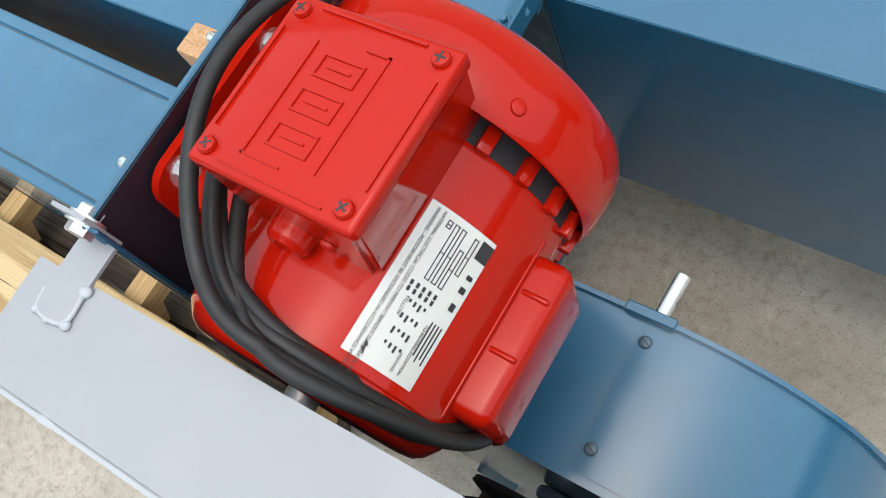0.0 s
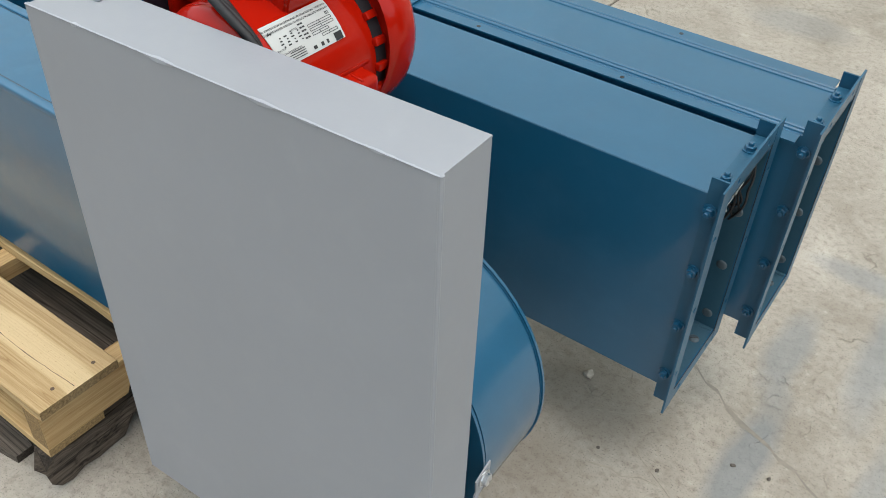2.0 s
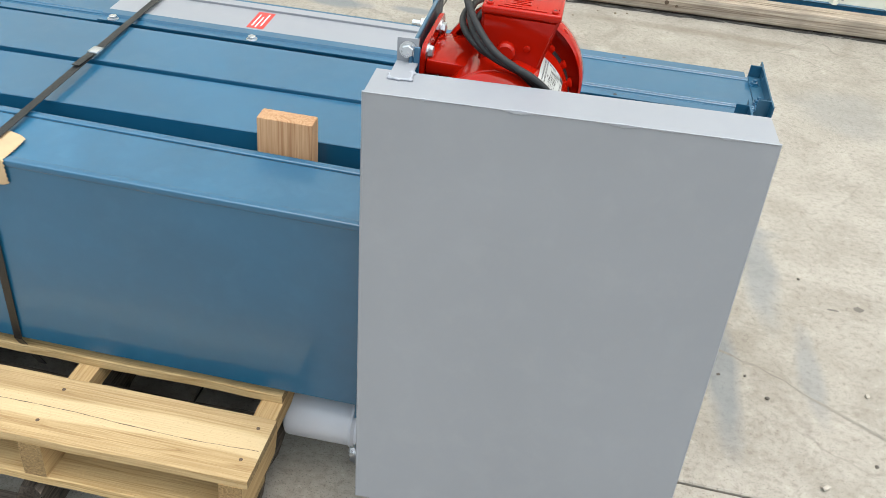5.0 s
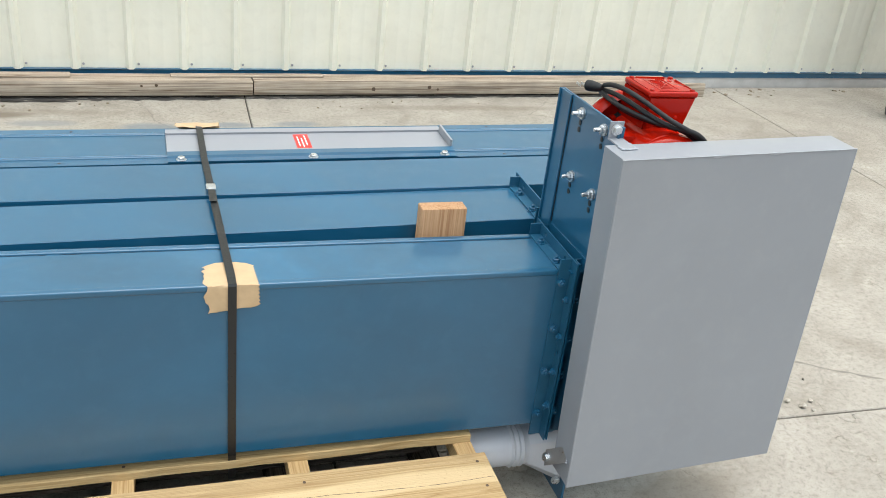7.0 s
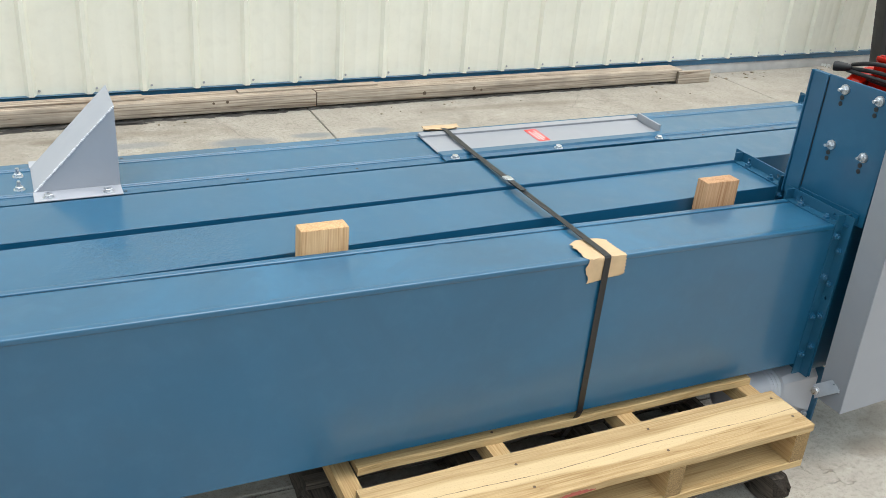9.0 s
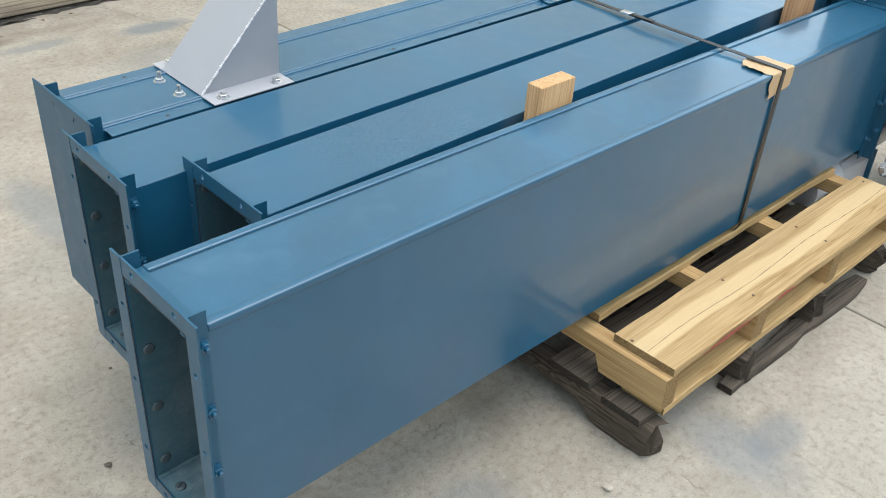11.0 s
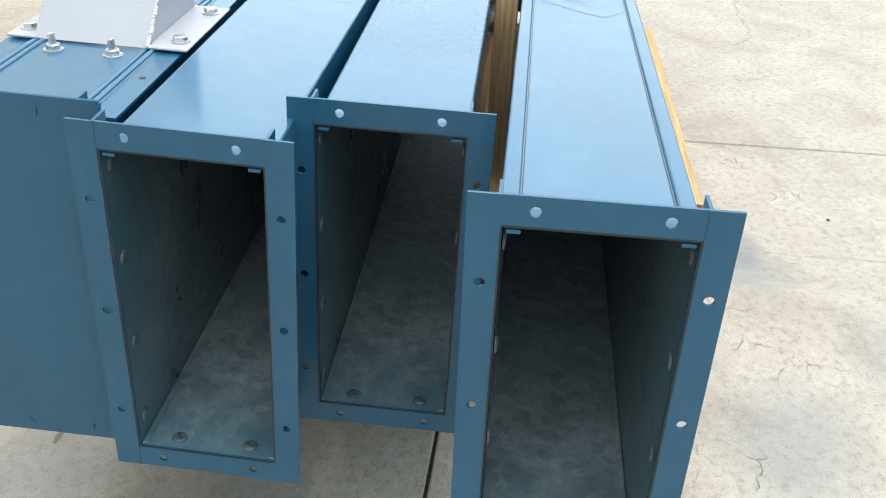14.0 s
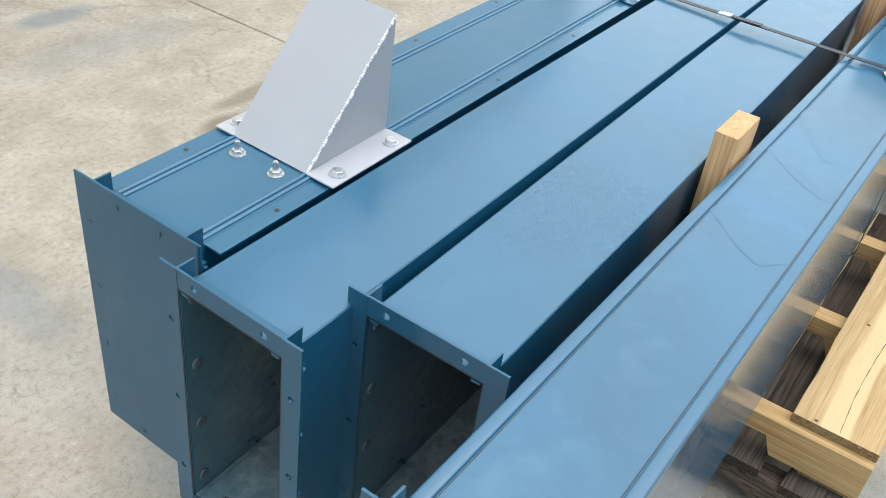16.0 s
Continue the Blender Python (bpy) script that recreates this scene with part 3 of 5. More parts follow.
for s in ((3.091, 1.119, 0.022, 0.02), (3.023, 1.095, 0.03, 0.008), (0.144, 0.388, 0.012, 0.010), (0.130, 0.402, 0.007, 0.006), (0.179, 0.383, 0.006, 0.006), (0.097, 0.407, 0.009, 0.007), (0.134, 0.371, 0.006, 0.005), (0.113, 0.407, 0.005, 0.005), (0.166, 0.365, 0.005, 0.006), (0.116, 0.383, 0.004, 0.004), (0.324, 1.011, 0.026, 0.009), (0.200, 0.868, 0.011, 0.007)):
    spot(*s)

# ---- building wall ----
WA = radians(2.7)
WALL = Matrix.Translation((0.715, 3.304, 0)) @ Matrix.Rotation(WA, 4, "Z")
wall = thing("wall_north", "cream ribbed metal building wall above a blue base trim", "wall", WALL, kind="structure")
RIB = 0.2498


def wall_sheet(x0, n):
    """One run of ribbed sheet: a trapezoid major rib and two low minor ribs in every pitch."""
    prof = []
    for k in range(n):
        o = x0 + k * RIB
        prof += [(o - 0.028, 0), (o - 0.014, -0.022), (o + 0.006, -0.022), (o + 0.020, 0)]
        for c in (0.085, 0.15):
            prof += [(o + c - 0.011, 0), (o + c - 0.005, -0.0012), (o + c + 0.005, -0.0012), (o + c + 0.011, 0)]
    prof.append((x0 + n * RIB - 0.028, 0))
    bm = bmesh.new()
    lo, hi = [bm.verts.new((x, y, 0.099)) for x, y in prof], [bm.verts.new((x, y, 4.2)) for x, y in prof]
    for k in range(len(prof) - 1):
        bm.faces.new((lo[k], lo[k + 1], hi[k + 1], hi[k]))
    r = bmesh.ops.extrude_face_region(bm, geom=bm.faces[:])
    bmesh.ops.translate(bm, verts=[v for v in r["geom"] if isinstance(v, bmesh.types.BMVert)], vec=(0, 0.0012, 0))
    return bm


for i in range(-5, 6):
    part("wall_panel", wall_sheet(-0.072 + i * 4 * RIB, 4), CREAM, wall, smooth=25)
part("wall_core", bx(-5.2, 6.8, 0.004, 0.2, 0.103, 4.2), CURB, wall)
part("base_trim", prism(bmesh.new(), [(-0.012, 0.066), (-0.012, 0.094), (-0.020, 0.1), (0.0, 0.102), (0.2, 0.102), (0.2, 0.066)], "x", -5.2, 6.8), BLUE, wall, "dark blue folded base trim", smooth=0)
part("curb", bx(-5.2, 6.8, -0.004, 0.2, -0.02, 0.0655, bev=0.004), CURB, wall, "grey concrete curb")
part("roof_edge", bx(-5.2, 6.8, -0.06, 0.25, 4.2, 4.3), BLUE, wall)
for i in range(-18, 28):
    placed("screw", HEX_TINY, wall, (i * RIB - 0.040, -0.0005, 0.121), (0, -1, 0))

# ---- timbers along the wall ----
GRIME = plain("damp_black_dirt", (0.05, 0.045, 0.04), 0.9, 0, 0.35, 30, 0.3)
for xa, xb, off, w in ((-2.2, 1.55, 0.0, 0.030), (1.5, 2.9, 0.008, 0.020), (2.9, 4.3, 0.012, 0.013), (-1.2, 0.9, -0.03, 0.016)):
    crack([(xa, 3.125 + (xa - 0.715) * 0.0472 + off), ((xa + xb) / 2, 3.125 + ((xa + xb) / 2 - 0.715) * 0.0472 + off), (xb, 3.125 + (xb - 0.715) * 0.0472 + off)], w, "black damp dirt along the timbers", GRIME)


def timber(x0, x1, y0, y1, h, label, z=0.0, lift=0.0):
    t = thing("timber", label, "timber", WALL @ Matrix.Translation((x0, y0, z)), "timbers along the wall")
    rnd = random.Random(int(x0 * 100))
    part("beam", bx(0, x1 - x0, 0, y1 - y0, lift, lift + h, bev=0.004), TIMBER, t)
    if lift:
        for f in (0.03, 0.36, 0.66, 0.94):
            xs = (x1 - x0) * f
            part("shim", bx(xs, xs + 0.09, 0.03, y1 - y0 - 0.01, 0.0, lift - 0.0004), OLD, t, "dark scrap shim under the timber")
    if x1 - x0 > 1:
        for k in range(int((x1 - x0) * 1.6)):
            xs, r = rnd.uniform(0.05, x1 - x0 - 0.1), rnd.uniform(0.006, 0.013)
            part("knot", lathe(bmesh.new(), (xs, 0.0002, lift + h * rnd.uniform(0.3, 0.75)), (xs, -1, lift + h * 0.5), [(0, r), (0.0008, r * 0.8)], 12), KNOT, t, "dark knot")


KNOT = plain("dark_knot", (0.10, 0.065, 0.04), 0.7, 0, 0.3, 90, 0.2)
timber(-3.6, 0.985, -0.172, -0.04, 0.072, "weathered brown timber lying on concrete along the wall", lift=0.014)
timber(0.99, 3.407, -0.165, -0.04, 0.072, "weathered brown timber with knots lying along the wall", lift=0.014)
timber(3.36, 3.62, -0.19, -0.167, 0.08, "short weathered board end leaning on the timber")
timber(-2.1, 0.15, -0.125, -0.05, 0.010, "thin whitish lath lying on a timber", z=0.0863)
timber(0.6, 1.35, -0.11, -0.06, 0.009, "short whitish lath lying on two timbers", z=0.0863)

# dry leaf scraps blown against the wall
LEAF = plain("dry_leaf", (0.23, 0.18, 0.12), 0.85, 0, 0.3, 60, 0.2)
leaf_rnd = random.Random(44)
for k in range(34):
    lx, ly, r = (3.6 + leaf_rnd.uniform(0, 1.3), -0.05 - abs(leaf_rnd.gauss(0, 0.06)), leaf_rnd.uniform(0.008, 0.022)) if k < 16 else (leaf_rnd.uniform(-0.5, 3.4), -0.2 - abs(leaf_rnd.gauss(0, 0.1)), leaf_rnd.uniform(0.004, 0.012))
    bm = bmesh.new()
    pts = [(r * leaf_rnd.uniform(0.5, 1) * math.cos(a * 0.9), r * leaf_rnd.uniform(0.3, 0.8) * math.sin(a * 0.9)) for a in range(7)]
    top = [bm.verts.new((px, py, 0.0015 + leaf_rnd.uniform(0.001, r * 0.3))) for px, py in pts]
    low = [bm.verts.new((px, py, 0.0)) for px, py in pts]
    bm.faces.new(top), bm.faces.new(list(reversed(low)))
    for i in range(7):
        bm.faces.new((low[i], low[(i + 1) % 7], top[(i + 1) % 7], top[i]))
    ob = part("leaf_scrap", bm, LEAF, None, smooth=0)
    ob.matrix_world = WALL @ Matrix.Translation((lx, ly, 0.0002)) @ Matrix.Rotation(leaf_rnd.uniform(0, 6), 4, "Z")
    tagged(ob, "dry brown leaf scrap on the concrete", "leaf", "leaf scraps by the wall")

# black plastic pallet on edge by the wall
PB = pose(5.37, 2.88, 0, 0, -9, -20)
stood = thing("plastic_pallet", "black plastic pallet standing on edge near the wall", "pallet", PB)
part("edge_post", bx(0.0, 0.035, 0.0, 0.12, 0.0, 1.6, bev=0.008), BLACK_PLASTIC, stood)
part("deck", bx(0.036, 1.05, 0.03, 0.05, 0.06, 1.58, bev=0.004), BLACK_PLASTIC, stood)
for k in range(11):
    part("rib", bx(0.036, 1.05, 0.0505, 0.12, 0.05 + k * 0.138, 0.072 + k * 0.138, bev=0.004), BLACK_PLASTIC, stood)
for k in range(5):
    part("block", bx(0.06 + k * 0.22, 0.17 + k * 0.22, -0.05, 0.0296, 0.04, 0.16, bev=0.01), BLACK_PLASTIC, stood)
    part("block", bx(0.06 + k * 0.22, 0.17 + k * 0.22, -0.05, 0.0296, 0.56, 0.68, bev=0.01), BLACK_PLASTIC, stood)
    part("rail", bx(0.075 + k * 0.22, 0.115 + k * 0.22, 0.0, 0.0296, 0.17, 1.56, bev=0.006), BLACK_PLASTIC, stood)
part("foot_rail", bx(0.036, 1.05, 0.0, 0.12, 0.0, 0.03, bev=0.006), BLACK_PLASTIC, stood)


# ---- ducts ----
LEG, TH = 0.027, 0.003


def angle_side(h, holes):
    """Upright angle: flange leg with holes facing outward along -x, other leg along the duct."""
    bm = strip_with_holes(h, LEG, TH, holes, 0.0047)
    bmesh.ops.transform(bm, matrix=Matrix(((0, 0, 1, 0), (0, -1, 0, 0), (1, 0, 0, 0), (0, 0, 0, 1))), verts=bm.verts)
    box(bm, TH, LEG, -TH, 0, 0, h)
    return bm


def duct_end(duct, W, H, x, way, side_holes, closed=False):
    """Four angles round one end; way is -1 for the end at x = 0, 1 for the far end."""
    m = Matrix.Translation((x, 0, 0)) @ (Matrix.Identity(4) if way < 0 else Matrix.Diagonal((-1, 1, 1, 1)))
    full = H + 2 * LEG
    for yy, s in ((0.0, 1), (W, -1)):
        bm = angle_side(full, side_holes)
        bmesh.ops.transform(bm, matrix=m @ Matrix.Translation((0, yy, -LEG)) @ Matrix.Diagonal((1, s, 1, 1)), verts=bm.verts)
        part("flange_angle", bm, BRUSHED, duct, smooth=0)
    for zz, s in ((H, 1), (0.0, -1)):
        bm = strip_with_holes(W, LEG, TH, (W * 0.17, W * 0.83), 0.0049)
        bmesh.ops.transform(bm, matrix=Matrix(((0, 0, 1, 0.0006), (1, 0, 0, 0), (0, 1, 0, 0), (0, 0, 0, 1))), verts=bm.verts)
        box(bm, TH, LEG, 0.0012, W - 0.0012, 0, TH)
        bmesh.ops.transform(bm, matrix=m @ Matrix.Translation((0, 0, zz)) @ Matrix.Diagonal((1, 1, s, 1)), verts=bm.verts)
        part("flange_angle", bm, BRUSHED, duct, smooth=0)
    if not closed:
        # black strips over the sheet ends paint the shaded gap behind the angles
        for (a0, a1, b0, b1) in ((0.0, 0.0018, 0.0, H), (W - 0.0018, W, 0.0, H), (0.002, W - 0.002, H - 0.0018, H), (0.002, W - 0.002, 0.0, 0.0018)):
            part("sheet_edge", box(bmesh.new(), 0.0004, 0.0013, a0, a1, b0, b1, m=m), INK, duct, "black strip painting the shaded gap between sheet and angle", smooth=0)
        for a0 in (0.0045, W - 0.0165):
            part("folded_seam", box(bmesh.new(), 0.0005, 0.03, a0, a0 + 0.012, H - 0.0075, H - 0.0035, bev=0.0012, seg=2, m=m), BRUSHED, duct)
    bxp = x - way * 0.019
    for k in range(4):
        z = 0.0317 + 0.1055 * k
        placed("bolt", BOLT_BLUE, duct, (bxp, -TH, z), (0, -1, 0), 0.3 * k)
        placed("bolt", BOLT_BLUE, duct, (bxp, W + TH, z), (0, 1, 0), 0.5 * k)
        if not closed:
            placed("bolt_head", HEAD_IN, duct, (bxp, 0.003, z), (0, 1, 0), k)
            placed("bolt_head", HEAD_IN, duct, (bxp, W - 0.003, z), (0, -1, 0), k)
    for k in (0.22, 0.74):
        if way > 0:
            placed("bolt", BOLT_BLUE, duct, (bxp, W * k, H + TH), (0, 0, 1), k * 3)
        placed("bolt", BOLT_BLUE, duct, (bxp, W * k, -TH), (0, 0, -1), k * 3)
        if not closed:
            placed("bolt_head", HEAD_IN, duct, (bxp, W * k, 0.003), (0, 0, 1), k * 5)
            placed("bolt_slot", SLOT_IN, duct, (bxp, W * k, 0.003 + HEAD_TOP), (0, 0, 1), k * 5)


def conveyor_duct(label, at, L, W, H, ribs=False, closed=False, lip=0.0, top=None):
    duct = thing("conveyor_duct", label, "metal duct", at, "blue ducts on the pallet")
    T = 0.0018
    part("side_panel", bx(0.0015, L - 0.0015, 0, T, 0, H, bev=0.0008, seg=1), BLUE, duct, smooth=0)
    part("side_panel", bx(0.0015, L - 0.0015, W - T, W, 0, H, bev=0.0008, seg=1), BLUE, duct, smooth=0)
    part("top_panel", bx(0.0015, L - 0.0015, T, W - T, H - T, H - 0.0002), top or BLUE, duct, smooth=0)
    part("bottom_panel", bx(0.0015, L - 0.0015, T, W - T, 0.0002, T), BLUE, duct, smooth=0)
    e = 0.0006
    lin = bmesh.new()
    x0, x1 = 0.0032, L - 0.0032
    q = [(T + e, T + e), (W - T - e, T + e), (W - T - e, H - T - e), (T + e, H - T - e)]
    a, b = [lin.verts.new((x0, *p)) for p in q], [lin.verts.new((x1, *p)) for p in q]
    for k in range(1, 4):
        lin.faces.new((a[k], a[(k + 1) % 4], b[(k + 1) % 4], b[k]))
    part("inner_lining", lin, WALL_ZINC, duct, "darker galvanised walls and ceiling with blue overspray at the ends", smooth=0)
    part("inner_floor", bx(x0, x1, T + e, W - T - e, T + 0.0004, T + e), GALV, duct, "bare dusty galvanised floor of the duct", smooth=0)
    for yy in (0.0062, W - 0.0062):
        part("inner_seam", bx(x0, x1, yy - 0.0035, yy + 0.0035, T + 0.0008, T + 0.003, bev=0.0008, seg=1), GALV, duct, smooth=0)
    if ribs:
        if ribs[0] < 0:
            for ya, yb in ((-0.0022, 0.0140), (W - 0.0140, W + 0.0022)):
                part("rolled_rim", bx(LEG + 0.001, L - LEG - 0.001, ya, yb, H - 0.0090, H + 0.0034, bev=0.0032, seg=5), BLUE, duct, "rolled lid rim", smooth=60)
            for y in (0.0155, W - 0.0155):
                part("seam_groove", bx(LEG + 0.001, L - LEG - 0.001, y - 0.0005, y + 0.0005, H - 0.001, H + 0.0001), INK, duct, "dark seam beside the rolled rim", smooth=0)
        else:
            for yy in ribs:
                for y in (yy, W - yy):
                    bm = lathe(bmesh.new(), (LEG + 0.001, y, H - 0.0006), (L, y, H - 0.0006), [(0, 0.0036), (L - 2 * LEG - 0.002, 0.0036)], 16)
                    part("seam_rib", bm, BLUE, duct, smooth=60)
    if lip:
        xa, xb = LEG + 0.004, L - LEG - 0.004
        for ya, yb, ye in ((-lip, -lip + 0.005, 0.0005), (W + lip, W + lip, W - 0.0005)):
            part("lid_lip", prism(bmesh.new(), [(xa, ya), (xb, yb), (xb, ye), (xa, ye)], "z", H - 0.004, H - 0.001), BLUE, duct, smooth=0)
    holes = (LEG + 0.0547, LEG + 0.188, LEG + 0.3177)
    duct_end(duct, W, H, 0.0, -1, holes, closed)
    duct_end(duct, W, H, L, 1, holes)
    return duct


def along(x, y, z, yaw, up, lean=0.0):
    return Matrix.Translation((x, y, z)) @ Matrix.Rotation(radians(yaw), 4, "Z") @ Matrix.Rotation(radians(-up), 4, "Y") @ Matrix.Rotation(radians(lean), 4, "X")


AT_D, AT_C = along(-0.0244, 0.2042, 0.2393, -0.01, -0.27, 0.7), along(0.1998, 0.4130, 0.2180, 0.81, 0.62, 2.09)
AT_B, AT_A = along(0.0846, 0.5934, 0.2275, 0.22, 0.68, 2.89), along(0.1283, 0.7887, 0.2344, 0.62, 0.51, 2.43)
LD, WD, HD = 2.040, 0.1573, 0.3717
LA, WA_, HA = 2.520, 0.1573, 0.3717
duct_d = conveyor_duct("blue painted sheet-metal duct with seam ribs, strapped to a pallet", AT_D, LD, WD, HD, ribs=(-1,), top=DUSTED)
duct_c = conveyor_duct("blue painted sheet-metal duct with bolted end flanges, shorter", AT_C, 1.860, WD, HD, top=CRINKLED)
conveyor_duct("long blue painted sheet-metal duct with open flanged ends", AT_B, 2.516, WD, HD)
duct_a = conveyor_duct("long blue painted duct with ribbed lid and blanked end", AT_A, LA, WA_, HA, ribs=(0.008, 0.017), closed=True, lip=0.0265)
# blanking plate on the near end of the rear duct
bp = bx(-0.0035, -0.0004, -0.0275, WA_ + 0.0315, -0.0315, HA + 0.0315, bev=0.001, seg=1)
part("end_plate", bp, BRUSHED, duct_a, "flat blue blanking plate", smooth=0)
for k in range(4):
    for yy in (-0.012, WA_ + 0.012):
        placed("screw_slot", SLOT_TINY, duct_a, (-0.0042, yy, 0.02 + 0.105 * k), (-1, 0, 0), 0.4 + k)
for yy in (0.035, 0.11):
    for zz in (-0.015, HA + 0.014):
        placed("screw_slot", SLOT_TINY, duct_a, (-0.0042, yy, zz), (-1, 0, 0), 1.1 + yy * 9)
for k in range(9):
    placed("lid_hole", LIP_HOLE, duct_a, (0.140 + 0.260 * k, -0.012, HA - 0.0009), (0, 0, 1))
    placed("lid_hole", LIP_HOLE, duct_a, (0.155 + 0.260 * k, WA_ + 0.012, HA - 0.0009), (0, 0, 1))


def crease(name, at_duct, p0, p1, z, r=0.015, up=0.00045):
    """A shallow dent line pressed into a top sheet."""
    d = Vector(p1).to_2d() - Vector(p0).to_2d() if len(p0) > 2 else Vector(p1) - Vector(p0)
    n = d.length
    bm = bmesh.new()
    q = d.orthogonal().normalized()
    rows = []
    for k in range(13):
        f = k / 12
        h = up * math.sin(math.pi * f)
        c = Vector(p0) + d * f + q * 0.004 * math.sin(f * 5)
        rows.append([bm.verts.new((c.x + q.x * w, c.y + q.y * w, z + hh)) for w, hh in ((-r, 0.0), (-r * 0.3, h * 0.45), (0, h), (r * 0.35, h * 0.4), (r * 1.2, 0.0))])
    for a, b in zip(rows, rows[1:]):
        for i in range(4):
            bm.faces.new((a[i], a[i + 1], b[i + 1], b[i]))
    part(name, bm, BLUE, at_duct, smooth=80)


crease("crease", duct_d, (0.62, 0.03), (0.70, 0.135), HD + 0.0001, 0.02, 0.0004)
crease("crease", duct_d, (0.84, 0.02), (0.93, 0.14), HD + 0.0001, 0.016, 0.0006)
crease("crease", duct_d, (0.95, 0.05), (1.10, 0.142), HD + 0.0001, 0.013, 0.0004)
crease("crease", duct_c, (0.66, 0.06), (0.78, 0.045), HD + 0.0001, 0.012, 0.0004)

# ---- hood on the rear duct ----
hood = thing("inlet_hood", "grey sheet-metal wedge hood bolted on the rear duct", "hood", AT_A @ Matrix.Translation((0.221, 0.0, HA + 0.0025)))
HL, HH, y0, y1 = 0.172, 0.176, 0.014, WA_ - 0.010
part("base_flange", bx(0, HL, -0.034, y0, -0.0006, 0.0024, bev=0.0008, seg=1), GREY_HOOD, hood, smooth=0)
part("base_flange", bx(0, HL, y1, WA_ + 0.026, -0.0006, 0.0024, bev=0.0008, seg=1), GREY_HOOD, hood, smooth=0)
for yy in (y0, y1):
    part("cheek", prism(bmesh.new(), [(0.004, 0.0), (HL, 0.0), (HL, HH)], "y", yy, yy + 0.002), GREY_HOOD, hood, smooth=0)
part("sloped_face", prism(bmesh.new(), [(0.002, 0.0), (0.0045, 0.0), (HL, HH), (HL, HH + 0.0028)], "y", y0 - 0.001, y1 + 0.003), GREY_HOOD, hood, smooth=0)
rnd = random.Random(5)
wb = bmesh.new()
for k in range(60):
    f = (k + 0.5) / 60
    bmesh.ops.create_icosphere(wb, subdivisions=1, radius=rnd.uniform(0.0016, 0.0031), matrix=Matrix.Translation((0.003 + f * (HL - 0.003), y0 - 0.0005 + rnd.uniform(-0.0006, 0.0006), f * HH + 0.001)))
part("weld_bead", wb, RAG, hood, "rough painted weld bead")
for xx in (0.028, HL - 0.028):
    for yy in (-0.017, WA_ + 0.010):
        placed("bolt", HEX_ZINC, hood, (xx, yy, 0.0024), (0, 0, 1), xx * 20)
for yy in (0.045, 0.115):
    placed("stud_bolt", BOLT_ZINC, hood, (-0.024, yy, -0.003), (0, 0, 1), yy * 30)

# ---- cover panel on the rear duct ----
cover = thing("cover_panel", "grey sheet cover with red label on the rear duct", "panel", AT_A @ Matrix.Translation((1.146, 0.0, HA + 0.0022)))
CL = 0.685
part("sheet", bx(0, CL, 0.016, 0.133, 0.0, 0.003, bev=0.0008, seg=1), GREY, cover, smooth=0)
part("front_rail", prism(bmesh.new(), [(-0.026, -0.002), (0.020, 0.0), (0.020, 0.0065), (-0.003, 0.0065), (-0.006, 0.001), (-0.026, 0.001)], "x", 0.0, CL), BLUE, cover, "blue folded guide rail", smooth=0)
part("rear_rail", prism(bmesh.new(), [(0.126, 0.0032), (0.150, 0.0), (0.150, 0.008), (0.126, 0.008)], "x", 0.0, CL), GREY, cover, smooth=0)
part("end_lip", bx(CL - 0.006, CL, 0.022, 0.124, 0.0032, 0.024, bev=0.001, seg=1), GREY, cover, "upturned pull lip", smooth=0)
for xx in (0.03, 0.33, 0.655):
    placed("bolt", HEX_ZINC, cover, (xx, -0.015, 0.001), (0, 0, 1), xx * 9)
lab = part("warning_label", bx(0.30, 0.336, 0.035, 0.118, 0.0032, 0.0036), LABEL_RED, cover, "red warning label with white print", smooth=0)
for k, (a, b_) in enumerate(((0.045, 0.105), (0.04, 0.095), (0.05, 0.11))):
    part("print_line", bx(0.307 + k * 0.009, 0.310 + k * 0.009, a, b_, 0.0037, 0.0039), LABEL_WHITE, lab, smooth=0)

# ---- elevator head at the far end of the strapped duct ----
head = thing("elevator_head", "blue rounded elevator head housing bolted to the duct", "machine head", along(2.0175, 0.2025, 0.2315, 1.0, -0.5))
HW0, HW1 = -0.001, 0.139
HB = 0.367
CX, CZ, CR = 0.270, 0.160, 0.212


def head_outline(r):
    pts = [(0.0, CZ - r * 0.86), (CX - r * 0.5, CZ - r * 0.866)]
    pts += [(CX + r * math.cos(radians(a)), CZ + r * math.sin(radians(a))) for a in range(-112, 92, 6)]
    pts += [(CX - 0.1, CZ + r), (0.0, CZ + r)]
    return pts


for ya, yb in ((HW0, HW0 + 0.003), (HW1 - 0.003, HW1)):
    part("side_plate", prism(bmesh.new(), head_outline(CR), "y", ya, yb), BLUE, head)
    part("rim", prism(bmesh.new(), head_outline(CR + 0.003), "y", ya - 0.002 if ya < 0.05 else ya + 0.001, yb - 0.001 if ya < 0.05 else yb + 0.002), BLUE, head)
wrap = bmesh.new()
o1, o2 = head_outline(CR - 0.0015), head_outline(CR - 0.0035)
for pa, pb, qa, qb in zip(o1, o1[1:], o2, o2[1:]):
    f = [wrap.verts.new((p[0], y, p[1])) for p, y in ((pa, HW0 + 0.003), (pb, HW0 + 0.003), (pb, HW1 - 0.003), (pa, HW1 - 0.003))]
    wrap.faces.new(f)
bmesh.ops.remove_doubles(wrap, verts=wrap.verts, dist=1e-5)
part("curved_cover", wrap, BLUE, head)
cov = bmesh.new()
